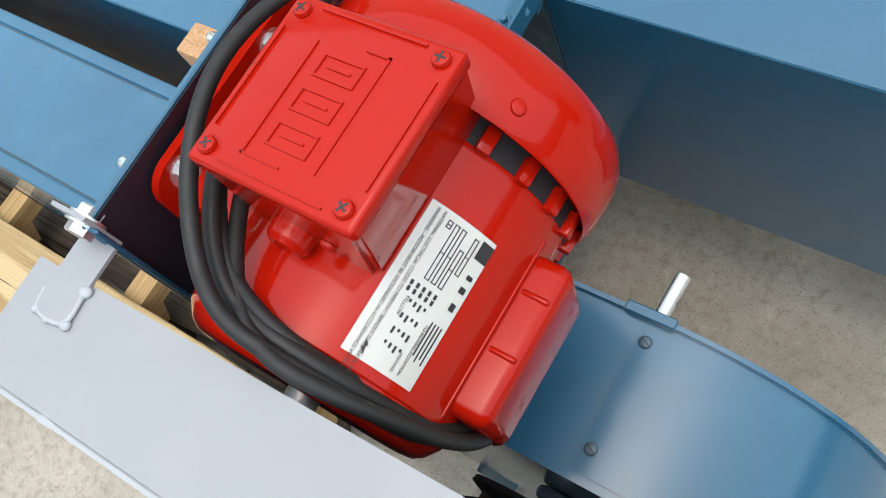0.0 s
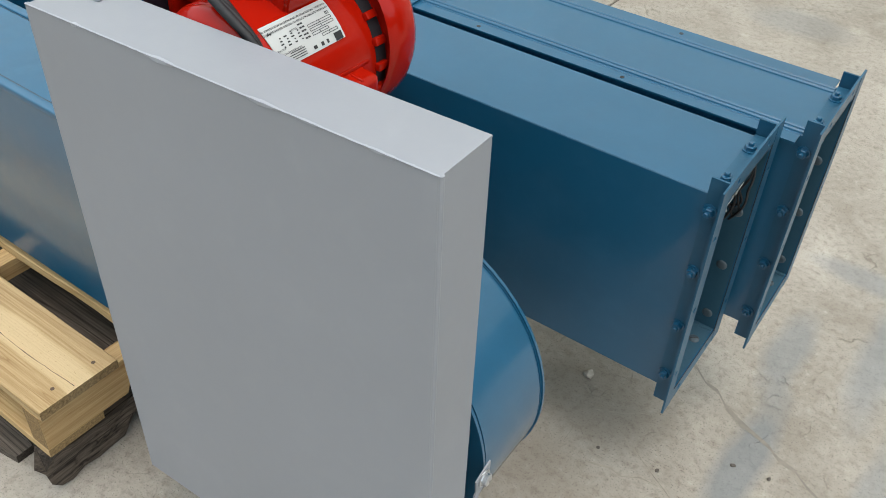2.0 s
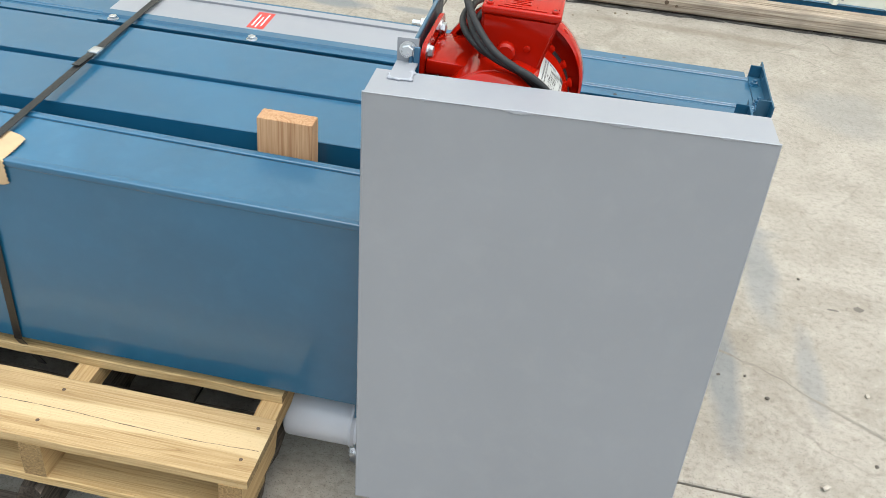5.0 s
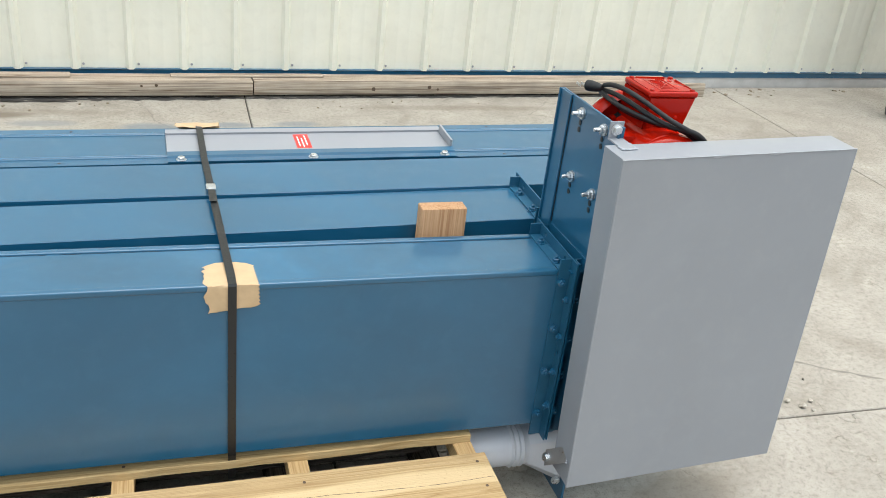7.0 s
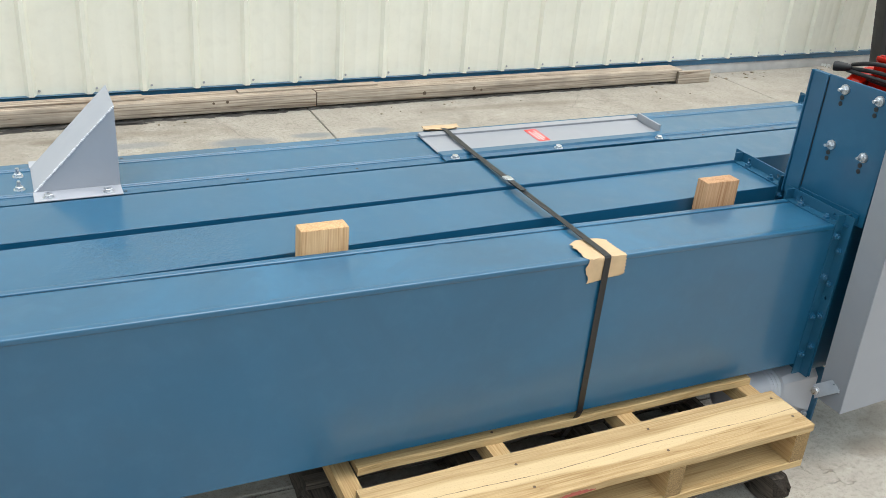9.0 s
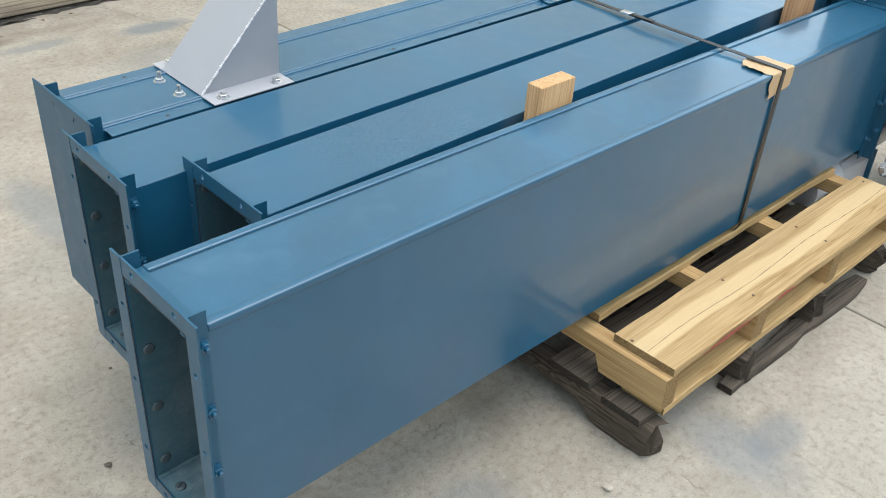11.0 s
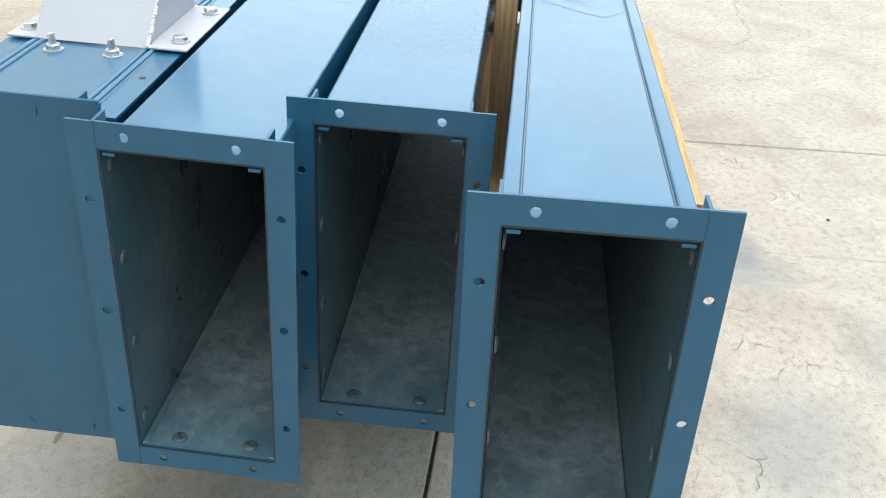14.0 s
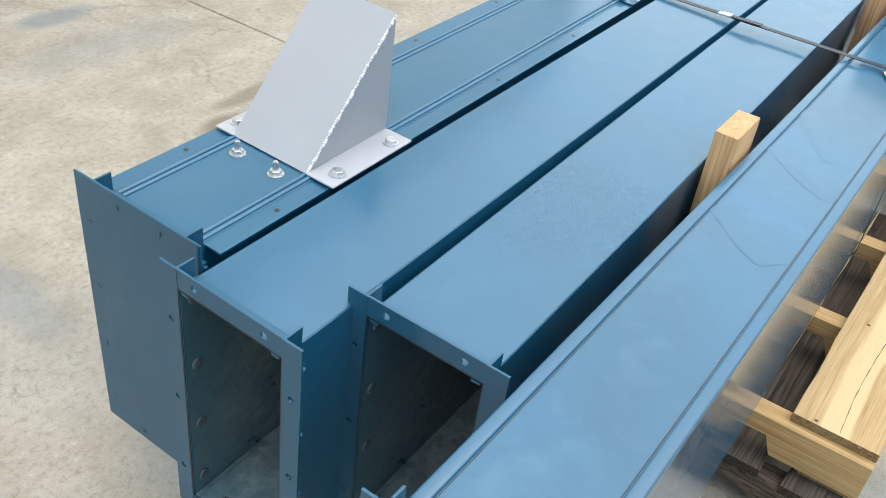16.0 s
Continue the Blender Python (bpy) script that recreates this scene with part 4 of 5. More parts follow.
arc = [(CX + (CR + 0.0012) * math.cos(radians(a)), CZ + (CR + 0.0012) * math.sin(radians(a))) for a in range(93, -70, -6)]
for pa, pb in zip(arc, arc[1:]):
    cov.faces.new([cov.verts.new((p[0], y, p[1])) for p, y in ((pa, HW0 + 0.006), (pb, HW0 + 0.006), (pb, HW1 - 0.008), (pa, HW1 - 0.008))])
bmesh.ops.remove_doubles(cov, verts=cov.verts, dist=1e-5)
r_ = bmesh.ops.extrude_face_region(cov, geom=cov.faces[:])
for v in [v for v in r_["geom"] if isinstance(v, bmesh.types.BMVert)]:
    d = Vector((v.co.x - CX, 0, v.co.z - CZ)).normalized()
    v.co -= d * 0.0025
part("inspection_cover", cov, BLUE, head, "blue curved cover plate with slotted screws")
for yy in (HW0 + 0.026, HW1 - 0.021):
    for a in (91, -50):
        d = Vector((math.cos(radians(a)), 0, math.sin(radians(a))))
        p = Vector((CX, yy, CZ)) + d * (CR + 0.0012)
        placed("cover_screw", HEAD_OUT, head, p, d, 1.1)
        placed("screw_slot", SLOT_OUT, head, p + d * HEAD_TOP, d, 1.1)
part("joint_clip", bx(CX - 0.03, CX + 0.012, HW1 - 0.004, HW1 + 0.005, CZ + CR - 0.003, CZ + CR + 0.006, bev=0.001, seg=1), BLUE, head)
part("latch_pin", cyl(bmesh.new(), (CX - 0.006, HW1 + 0.004, CZ + CR - 0.017), (CX - 0.004, HW1 + 0.047, CZ + CR - 0.016), 0.0062), ZINC, head, "bright steel pin")
part("bearing", lathe(bmesh.new(), (CX, HW1, CZ), (CX, 1, CZ), [(0, 0.045), (0.012, 0.045), (0.016, 0.03), (0.03, 0.028)], 24), BLUE, head)
part("drive_shaft", cyl(bmesh.new(), (CX, HW0, CZ), (CX, -0.10, CZ), 0.0125), STEEL, head)
# flange angles of the head
for yy, s in ((0.0, 1), (0.158, -1)):
    bm = angle_side(HB + 2 * LEG, (0.085, 0.17, 0.255, 0.34))
    bmesh.ops.transform(bm, matrix=Matrix.Translation((0, yy, -LEG)) @ Matrix.Diagonal((1, s, 1, 1)), verts=bm.verts)
    part("flange_angle", bm, BLUE, head, smooth=0)
for k in range(4):
    placed("flange_bolt", BOLT_BLUE, head, (-0.0045, -0.015, 0.055 + 0.085 * k), (-1, 0, 0), k)
    placed("flange_bolt", BOLT_BLUE, head, (0.018, -TH, 0.03 + 0.09 * k), (0, -1, 0), k)

# motor mounting plate
MX = 0.020
mount = part("mount_plate", bx(MX, MX + 0.005, -0.035, 0.205, HB + 0.004, HB + 0.310, bev=0.001, seg=1), BLUE, head, "upright blue motor mounting plate with slots", smooth=0)
part("plate_face", bx(MX + 0.0053, MX + 0.0061, -0.030, 0.2, HB + 0.03, HB + 0.308), NAVY, mount, "very dark navy face of the plate", smooth=0)
part("front_fold", bx(MX + 0.0055, MX + 0.014, -0.034, -0.031, HB + 0.19, HB + 0.310, bev=0.001, seg=1), BLUE, mount, "folded front edge of the plate", smooth=0)
part("plate_flange", bx(MX - 0.009, MX + 0.005, 0.2055, 0.2090, HB + 0.004, HB + 0.310, bev=0.001, seg=1), BLUE, mount, "folded rear edge of the plate", smooth=0)
part("fold_step", bx(MX - 0.0045, MX - 0.0004, 0.161, 0.205, HB + 0.006, HB + 0.309, bev=0.001, seg=1), BLUE, mount, smooth=0)
part("top_angle", bx(MX - 0.032, MX - 0.0005, -0.02, 0.157, HB + 0.004, HB + 0.007), BLUE, mount, smooth=0)
part("fold_groove", bx(MX - 0.0012, MX - 0.0003, 0.1585, 0.1605, HB + 0.034, HB + 0.302), INK, mount, "dark line along the folded strip", smooth=0)
part("top_angle_web", bx(MX - 0.0032, MX - 0.0004, -0.02, 0.156, HB + 0.0072, HB + 0.032), BLUE, mount, smooth=0)
for yy in (0.0, 0.05, 0.1, 0.14):
    placed("bolt", BOLT_BLUE, mount, (MX - 0.018, yy, HB + 0.007), (0, 0, 1), yy * 50)
SLOTM = finish(lathe(bmesh.new(), (0, 0, 0), (0, 0, 1), [(0, 0.0055), (0.0008, 0.0055)], 12), 0)
SLOTM.materials.append(INK)
for yy, zz in ((0.108, 0.288), (0.013, 0.288), (0.105, 0.158), (0.013, 0.158)):
    placed("stud_bolt", BOLT_ZINC, mount, (MX, yy, HB + zz), (-1, 0, 0), yy * 30, "zinc bolt through a slot")
    placed("stud", BOLT_ZINC, mount, (MX - 0.003, yy, HB + zz), (-1, 0, 0), yy * 60)
    for d in (0.0, -0.02, -0.034):
        placed("slot_hole", SLOTM, mount, (MX - 0.0004, yy + 0.004, HB + zz + d), (-1, 0, 0))

# discharge spout under the head
SY, SZ = 0.072, -0.113
spout = part("discharge_spout", lathe(bmesh.new(), (-0.17, SY, SZ), (1, SY, SZ), [(0.0, 0.036), (0.006, 0.045), (0.012, 0.0465), (0.125, 0.0465), (0.13, 0.051), (0.136, 0.0465), (0.142, 0.051), (0.148, 0.0465), (0.154, 0.051), (0.16, 0.047), (0.168, 0.047)], 28), GREY_LIGHT, head, "silver-grey round discharge spout with beads")
tr = bmesh.new()
ra = [tr.verts.new((-0.004, SY + 0.0462 * math.cos(2 * math.pi * (k + 0.5) / 16), SZ + 0.0462 * math.sin(2 * math.pi * (k + 0.5) / 16))) for k in range(16)]
sq = []
for k in range(16):
    a = 2 * math.pi * (k + 0.5) / 16
    c, s = math.cos(a), math.sin(a)
    q = max(abs(c), abs(s))
    sq.append(tr.verts.new((0.075, SY + 0.070 * c / q, -0.112 + 0.078 * s / q)))
for k in range(16):
    j = (k + 1) % 16
    tr.faces.new((ra[k], ra[j], sq[j], sq[k]))
tr.faces.new(sq), tr.faces.new(list(reversed(ra)))
part("transition", tr, GREY_LIGHT, spout, "grey square-to-round transition", smooth=20)
part("spout_plate", bx(0.0755, 0.082, -0.012, 0.155, -0.225, -0.03, bev=0.001, seg=1), BLUE, head, smooth=0)
placed("latch_bolt", HEX_ZINC, head, (0.062, 0.0040, -0.172), (0, -1, 0))
bear = part("flange_bearing", bx(CX - 0.062, CX + 0.062, HW0 - 0.0165, HW0 - 0.0025, CZ - 0.062, CZ + 0.062, bev=0.006), BLACKENED, head, "dark four-bolt flange bearing")
for sx in (-1, 1):
    for sz in (-1, 1):
        placed("bearing_bolt", HEX_ZINC, bear, (CX + sx * 0.046, HW0 - 0.0165, CZ + sz * 0.046), (0, -1, 0), sx + sz)
slide = part("tension_rail", bx(CX - 0.02, CX + 0.20, HW0 - 0.030, HW0 - 0.018, CZ + 0.07, CZ + 0.10, bev=0.003), DARKGAP, head, "dark greasy tension rail")
for k in range(5):
    placed("rail_bolt", HEX_ZINC if k % 2 else BOLT_BLUE, slide, (CX + 0.02 + k * 0.036, HW0 - 0.024, CZ + 0.10), (0, 0, 1), k)
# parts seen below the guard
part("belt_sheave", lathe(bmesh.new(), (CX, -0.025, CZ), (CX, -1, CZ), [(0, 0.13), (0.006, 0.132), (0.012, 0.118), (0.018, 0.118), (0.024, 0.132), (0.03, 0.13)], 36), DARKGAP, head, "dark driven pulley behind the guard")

# ---- belt guard ----
guard = thing("belt_guard", "large grey sheet-metal belt guard box standing beside the motor", "guard", pose(2.029, 0.0705, 0.162, 0.0, -1.5, 1.5))
GW, GH, GD = 0.490, 0.721, 0.074
g = bmesh.new()
box(g, 0, GW, 0, 0.002, 0, GH)
part("front_sheet", g, GREY, guard, smooth=0)
part("top_sheet", bx(0, GW, 0.0022, GD, GH - 0.002, GH - 0.0002), GREY, guard, smooth=0)
part("bottom_sheet", bx(0, GW, 0.0022, GD, 0.0002, 0.002), GREY, guard, smooth=0)
part("side_sheet", bx(0.0002, 0.002, 0.0022, GD, 0.0022, GH - 0.0022), GREY, guard, smooth=0)
part("side_sheet", bx(GW - 0.002, GW - 0.0002, 0.0022, GD, 0.0022, GH - 0.0022), GREY, guard, smooth=0)
# dark sheet added in place of the shaded hollow behind the guard
part("back_sheet", bx(0.002, GW - 0.002, GD - 0.012, GD - 0.010, 0.002, GH - 0.002), DARKGAP, guard, "added dark sheet standing for the shade inside the open back", smooth=0)
fold = bmesh.new()
lathe(fold, (0.0, 0.0022, 0.0), (0, 0.0022, 1), [(0, 0.0026), (GH, 0.0026)], 10)
part("folded_edge", fold, GREY, guard)
fold = bmesh.new()
lathe(fold, (GW, 0.0022, 0.0), (GW, 0.0022, 1), [(0, 0.0026), (GH, 0.0026)], 10)
part("folded_edge", fold, GREY, guard)
# uneven tack-welded seam along the top front edge, highlights painted as paler grey
seam = bmesh.new()
rnd = random.Random(11)
prev = None
for k in range(181):
    x = GW * k / 180
    lump = max(0.0, math.sin(k * 0.205) * math.sin(k * 0.083 + 2)) if 25 < k < 172 else 0.0
    w = 0.0001 + 0.0026 * lump ** 1.5 + (rnd.uniform(0, 0.0010) if lump > 0.05 else rnd.uniform(0, 0.0003))
    sag = -0.0012 * lump
    sec = [seam.verts.new((x, -0.0003, GH - 0.0005 - w)), seam.verts.new((x, -0.0009 - w * 0.35, GH - w * 0.4 + sag)), seam.verts.new((x, -0.0008 - w * 0.3 - rnd.uniform(0, 0.0005), GH + 0.0004 + 0.35 * w)), seam.verts.new((x, 0.0008 + w * 0.9, GH + 0.0003))]
    if prev:
        for i in range(3):
            seam.faces.new((prev[i], prev[i + 1], sec[i + 1], sec[i]))
    prev = sec
part("seam_lip", seam, GREY_HOOD, guard, "uneven welded seam lip with its highlights painted as paler grey", smooth=50)
path_ = [(0.0200, 0.060), (0.0205, 0.051), (0.0240, 0.0465), (0.033, 0.0452), (0.042, 0.0460), (0.0480, 0.0475), (0.0490, 0.0560), (0.0475, 0.0640), (0.0470, 0.0690)]
tube("weld_bead", [(x, y, GH + 0.0016) for x, y in path_], 0.0016, GREY_HOOD, guard, "lumpy painted weld bead")
for x, y, r in ((0.0470, 0.0690, 0.0042), (0.0480, 0.0478, 0.0036), (0.0225, 0.0475, 0.0034), (0.034, 0.0452, 0.0026), (0.0202, 0.0590, 0.0024)):
    lump = bmesh.new()
    bmesh.ops.create_icosphere(lump, subdivisions=2, radius=r, matrix=Matrix.Translation((x, y, GH + 0.0014)) @ Matrix.Diagonal((1.2, 1, 0.65, 1)))
    part("weld_lump", lump, GREY_HOOD, guard, smooth=60)
br = bmesh.new()
box(br, 0.0205, 0.0485, 0.046, 0.103, GH + 0.0004, GH + 0.003)
box(br, 0.0205, 0.0485, 0.1004, 0.103, GH + 0.003, GH + 0.034)
part("bracket", br, GREY, guard, "small grey angle bracket welded on top", smooth=0)
placed("bracket_bolt", HEX_ZINC, guard, (0.035, 0.1003, GH + 0.019), (0, -1, 0), 0.4)
placed("bracket_nut", HEX_ZINC, guard, (0.035, 0.1035, GH + 0.019), (0, 1, 0), 0.1)
# strip that ties the guard to the spout flange
GM = pose(2.029, 0.0705, 0.162, 0.0, -1.5, 1.5).inverted()
pa_, pb2 = Vector((2.004, 0.138, 0.189)), Vector((2.0295, 0.098, 0.226))
tie = bmesh.new()
wide = Vector((0.0035, 0.009, 0.0135))
flat = (pb2 - pa_).cross(wide).normalized() * 0.0012
q4 = [pa_ - wide, pb2 - wide, pb2 + wide, pa_ + wide]
f0, f1 = [tie.verts.new(GM @ (p - flat)) for p in q4], [tie.verts.new(GM @ (p + flat)) for p in q4]
tie.faces.new(f0), tie.faces.new(list(reversed(f1)))
for k in range(4):
    tie.faces.new((f0[k], f1[k], f1[(k + 1) % 4], f0[(k + 1) % 4]))
part("tie_strip", tie, STEEL, guard, "short bare metal tie strip", smooth=0)
bead = bmesh.new()
for k in range(9):
    f = k / 8 - 0.5
    bmesh.ops.create_icosphere(bead, subdivisions=1, radius=0.0024, matrix=Matrix.Translation(GM @ (pb2 + wide * 2 * f + (pb2 - pa_).normalized() * 0.004 * math.cos(f * 3))))
part("weld_bead", bead, GREY_LIGHT, guard, "pale weld bead", smooth=60)
placed("tie_bolt", HEX_ZINC, guard, GM @ (pa_ + (pb2 - pa_) * 0.06), (-1, -0.3, 0.2), 0.4)
# lower bracket strip at the far edge
lb = bmesh.new()
box(lb, GW - 0.002, GW + 0.0005, GD - 0.05, GD + 0.03, 0.115, 0.118)
prism(lb, [(GD - 0.045, 0.10), (GD - 0.035, 0.10), (GD + 0.03, 0.215), (GD + 0.05, 0.225), (GD + 0.05, 0.255), (GD + 0.02, 0.245), (GD + 0.022, 0.225)], "x", GW + 0.0006, GW + 0.0028)
part("lower_bracket", lb, GREY, guard, "thin grey strip bracket", smooth=0)
placed("bracket_bolt", HEX_ZINC, guard, (GW + 0.003, GD + 0.036, 0.238), (1, 0, 0), 0.7)

# ---- electric motor ----
AX, AY, AZ, MR = 2.164, 0.1635, 0.803, 0.0885
motor = thing("electric_motor", "glossy red electric motor with junction box and name plate", "motor", pose(AX, AY, AZ))
part("body", lathe(bmesh.new(), (0, 0.0, 0), (0, 1, 0), [(0, 0.058), (0.004, 0.078), (0.014, MR), (0.168, MR), (0.17, 0.07)], 56), RED, motor)
part("end_bell", lathe(bmesh.new(), (0, -0.009, 0), (0, 1, 0), [(0.003, 0.03), (0.002, 0.056), (0.0, 0.066), (0.0012, 0.074), (0.005, 0.080), (0.011, 0.0845), (0.014, 0.0868), (0.020, 0.0878), (0.023, 0.0868)], 56), RED, motor, "cast red end bell", smooth=40)
fan = part("fan_cover", lathe(bmesh.new(), (0, 0.156, 0.0170), (0, 1, 0.0170), [(0.012, 0.0995), (0.0, 0.1005), (-0.0006, 0.1016), (0.0006, 0.1027), (0.006, 0.1050), (0.026, 0.1060), (0.038, 0.1048), (0.047, 0.1005), (0.053, 0.092), (0.057, 0.077), (0.060, 0.055), (0.061, 0.03)], 72), RED, motor, "domed red fan cover", smooth=50)
# solid dark sleeve paints the shade seen in the vent slots
part("vent_gap", lathe(bmesh.new(), (0, 0.149, 0), (0, 1, 0), [(0, MR + 0.0006), (0.016, MR + 0.0006)], 56), DARKGAP, fan, "dark sleeve painting the shade of the vent openings")
for a in range(0, 360, 18):
    part("vent_rib", bx(MR - 0.002, MR + 0.0062, -0.008, 0.008, -0.0045, 0.0045, bev=0.0015, m=Matrix.Rotation(radians(-a), 4, "Y") @ Matrix.Translation((0, 0.155, 0))), RED, fan)
for a in (48.5, 168.5, -71.5):
    d = Vector((math.cos(radians(a)), 0, math.sin(radians(a))))
    placed("cover_screw", HEAD_RED, fan, Vector((0, 0.1695, 0.0170)) + d * 0.1042, d, 0.5)
part("motor_shaft", cyl(bmesh.new(), (0, -0.006, 0), (0, -0.058, 0), 0.011), STEEL, motor)
foot = bmesh.new()
fr = 0.02
rim_pts = [(cy + fr * math.cos(radians(a)), cz + fr * math.sin(radians(a))) for cy, cz, a0 in ((0.175, 0.072, 0), (0.062, 0.072, 90), (0.062, -0.065, 180), (0.175, -0.065, 270)) for a in range(a0, a0 + 91, 15)]
prism(foot, rim_pts, "x", -0.112, -0.106)
part("foot", foot, RED, motor, "red motor foot with slotted bolt ears")
for zz in (-0.075, 0.052):
    part("foot_rib", bx(-0.1058, -0.03, 0.05, 0.16, zz, zz + 0.02, bev=0.004), RED, motor)
for yy in (0.066, 0.16):
    for zz in (0.077, -0.06):
        placed("foot_bolt", HEX_ZINC, motor, (-0.106, yy, zz), (1, 0, 0), yy * 20)
        placed("slot", SLOTM, motor, (-0.1055, yy + 0.012, zz), (1, 0, 0))
# junction box
JB = Matrix.Translation((0.011, 0.108, 0.0525)) @ Matrix.Diagonal((1.10, 1.13, 1.0, 1.0))
jb = bmesh.new()
lo = [(-0.044, -0.041, 0.0), (0.024, -0.041, 0.0), (0.024, 0.057, 0.0), (-0.044, 0.057, 0.0)]
hi = [(-0.0462, -0.0447, 0.094), (0.0462, -0.0447, 0.094), (0.0462, 0.0447, 0.094), (-0.0462, 0.0447, 0.094)]
va, vb = [jb.verts.new(JB @ Vector(p)) for p in lo], [jb.verts.new(JB @ Vector(p)) for p in hi]
jb.faces.new(list(reversed(va))), jb.faces.new(vb)
for k in range(4):
    jb.faces.new((va[k], va[(k + 1) % 4], vb[(k + 1) % 4], vb[k]))
bmesh.ops.bevel(jb, geom=jb.edges[:], offset=0.004, segments=3, affect="EDGES")
jbox = part("junction_box", jb, RED, motor, "red steel junction box")
lid = bmesh.new()
box(lid, -0.047, 0.047, -0.0455, 0.0455, 0.0915, 0.1025, bev=0.003, seg=3, m=JB)
lid_ob = part("lid", lid, RED, jbox, "red cast lid with raised maker's panel")
rim = bmesh.new()
for (xa, xb, ya, yb) in ((-0.029, 0.029, -0.0415, -0.0403), (-0.029, 0.029, 0.0403, 0.0415), (-0.043, -0.0418, -0.027, 0.027), (0.0418, 0.043, -0.027, 0.027)):
    box(rim, xa, xb, ya, yb, 0.1022, 0.1038, m=JB)
for sx in (-1, 1):
    for sy in (-1, 1):
        lathe(rim, JB @ Vector((sx * 0.0385, sy * 0.037, 0.101)), JB @ Vector((sx * 0.0385, sy * 0.037, 0.2)), [(0, 0.0068), (0.0012, 0.0068), (0.0016, 0.0062)], 20)
part("raised_rim", rim, RED, lid_ob, smooth=30)
def mark_bar(xa, xb, ya, yb):
    part("raised_bar", box(bmesh.new(), xa, xb, ya, yb, 0.1022, 0.1034, m=JB), RED, lid_ob, smooth=0)


for q in ((-0.022, -0.0208, -0.034, 0.026), (0.016, 0.0172, -0.030, 0.030), (-0.022, 0.0, -0.034, -0.0328), (0.004, 0.0172, 0.0288, 0.030)):
    mark_bar(*q)
for k in range(3):
    c = -0.020 + k * 0.018
    for q in ((-0.014, 0.009, c - 0.006, c - 0.0048), (-0.014, 0.009, c + 0.0048, c + 0.006), (-0.014, -0.0128, c - 0.0047, c + 0.0047), (0.0078, 0.009, c - 0.0047, c + 0.0047), (-0.009, 0.004, c - 0.0006, c + 0.0006)):
        mark_bar(*q)
for sx in (-1, 1):
    for sy in (-1, 1):
        placed("lid_screw", HEAD_RED, lid_ob, JB @ Vector((sx * 0.0385, sy * 0.037, 0.1032)), JB.to_3x3() @ Vector((0, 0, 1)), 0.6 + sx)
        for q in (0.3, 0.3 + math.pi / 2):
            placed("cross_slot", CROSS, lid_ob, JB @ Vector((sx * 0.0385, sy * 0.037, 0.1055)), JB.to_3x3() @ Vector((0, 0, 1)), q + sx + sy * 0.3)
part("knockout_plug", lathe(bmesh.new(), JB @ Vector((-0.012, -0.0425, 0.045)), JB @ Vector((-0.012, -1.06, 0.045)), [(0, 0.0135), (0.008, 0.013), (0.0115, 0.010)], 20), RED, jbox)
placed("ground_screw", HEAD_RED, jbox, JB @ Vector((0.012, -0.0435, 0.052)), (0, -1, 0))
# capacitor cover
CB = Matrix.Rotation(radians(4), 4, "Y")
cap = bmesh.new()
box(cap, MR - 0.030, MR + 0.022, 0.024, 0.130, -0.055, 0.016, bev=0.009, seg=4, m=CB)
capo = part("capacitor_cover", cap, RED, motor, "red pressed capacitor cover", smooth=50)
for yy in (0.066, 0.104):
    part("pressed_rib", bx(MR + 0.000, MR + 0.018, yy - 0.002, yy + 0.002, 0.010, 0.0174, bev=0.0018, m=CB), RED, capo, smooth=50)
part("weld_flange", bx(MR - 0.008, MR - 0.001, 0.018, 0.137, 0.014, 0.0205, bev=0.002, m=CB), RED, capo)
# name plate wrapped round the body
NA0, NA1, NY0, NY1 = 59.5, 30.5, 0.020, 0.1118
plate = bmesh.new()
prev = None
for k in range(13):
    a = radians(NA0 + (NA1 - NA0) * k / 12)
    c, s = math.cos(a), math.sin(a)
    row = [plate.verts.new((c * r, y, s * r)) for r, y in ((MR + 0.0004, NY0), (MR + 0.0012, NY0), (MR + 0.0012, NY1), (MR + 0.0004, NY1))]
    if prev:
        for i in range(3):
            plate.faces.new((prev[i], prev[i + 1], row[i + 1], row[i]))
    prev = row
nplate = part("name_plate", plate, PLATE_WHITE, motor, "white printed motor name plate")


def on_plate(u, v, h=0.0014):
    """u: 0 to 1 along the motor's length, v: 0 to 1 down from the upper edge."""
    a = radians(NA0 + (NA1 - NA0) * v)
    y = NY1 + (NY0 - NY1) * u
    up = Vector((math.cos(a), 0, math.sin(a)))
    down = Vector((math.sin(a), 0, -math.cos(a)))
    m = Matrix.Identity(4)
    for i, ax in enumerate((Vector((0, -1, 0)), down, up)):
        for j in range(3):
            m[j][i] = ax[j]
    return Matrix.Translation(up * (MR + h) + Vector((0, y, 0))) @ m


def bar(u0, u1, v, h, name="print_line", mat=None, parent=None):
    """A printed bar along the plate."""
    m = on_plate(u0, v)
    L = (u1 - u0) * (NY1 - NY0)
    part(name, bx(0, L, -h / 2, h / 2, 0, 0.0002, m=m), mat or INK, parent or nplate, smooth=0)


def words(text, u, v, size, material, flip=False):
    cu = bpy.data.curves.new("print", "FONT")
    cu.body, cu.size, cu.extrude = text, size, 0.00005
    cu.materials.append(material)
    ob = new("printed_line", cu)
    ob.parent = nplate
    ob.matrix_local = on_plate(u, v, 0.0016) @ Matrix.Rotation(math.pi if flip else 0, 4, "Z")


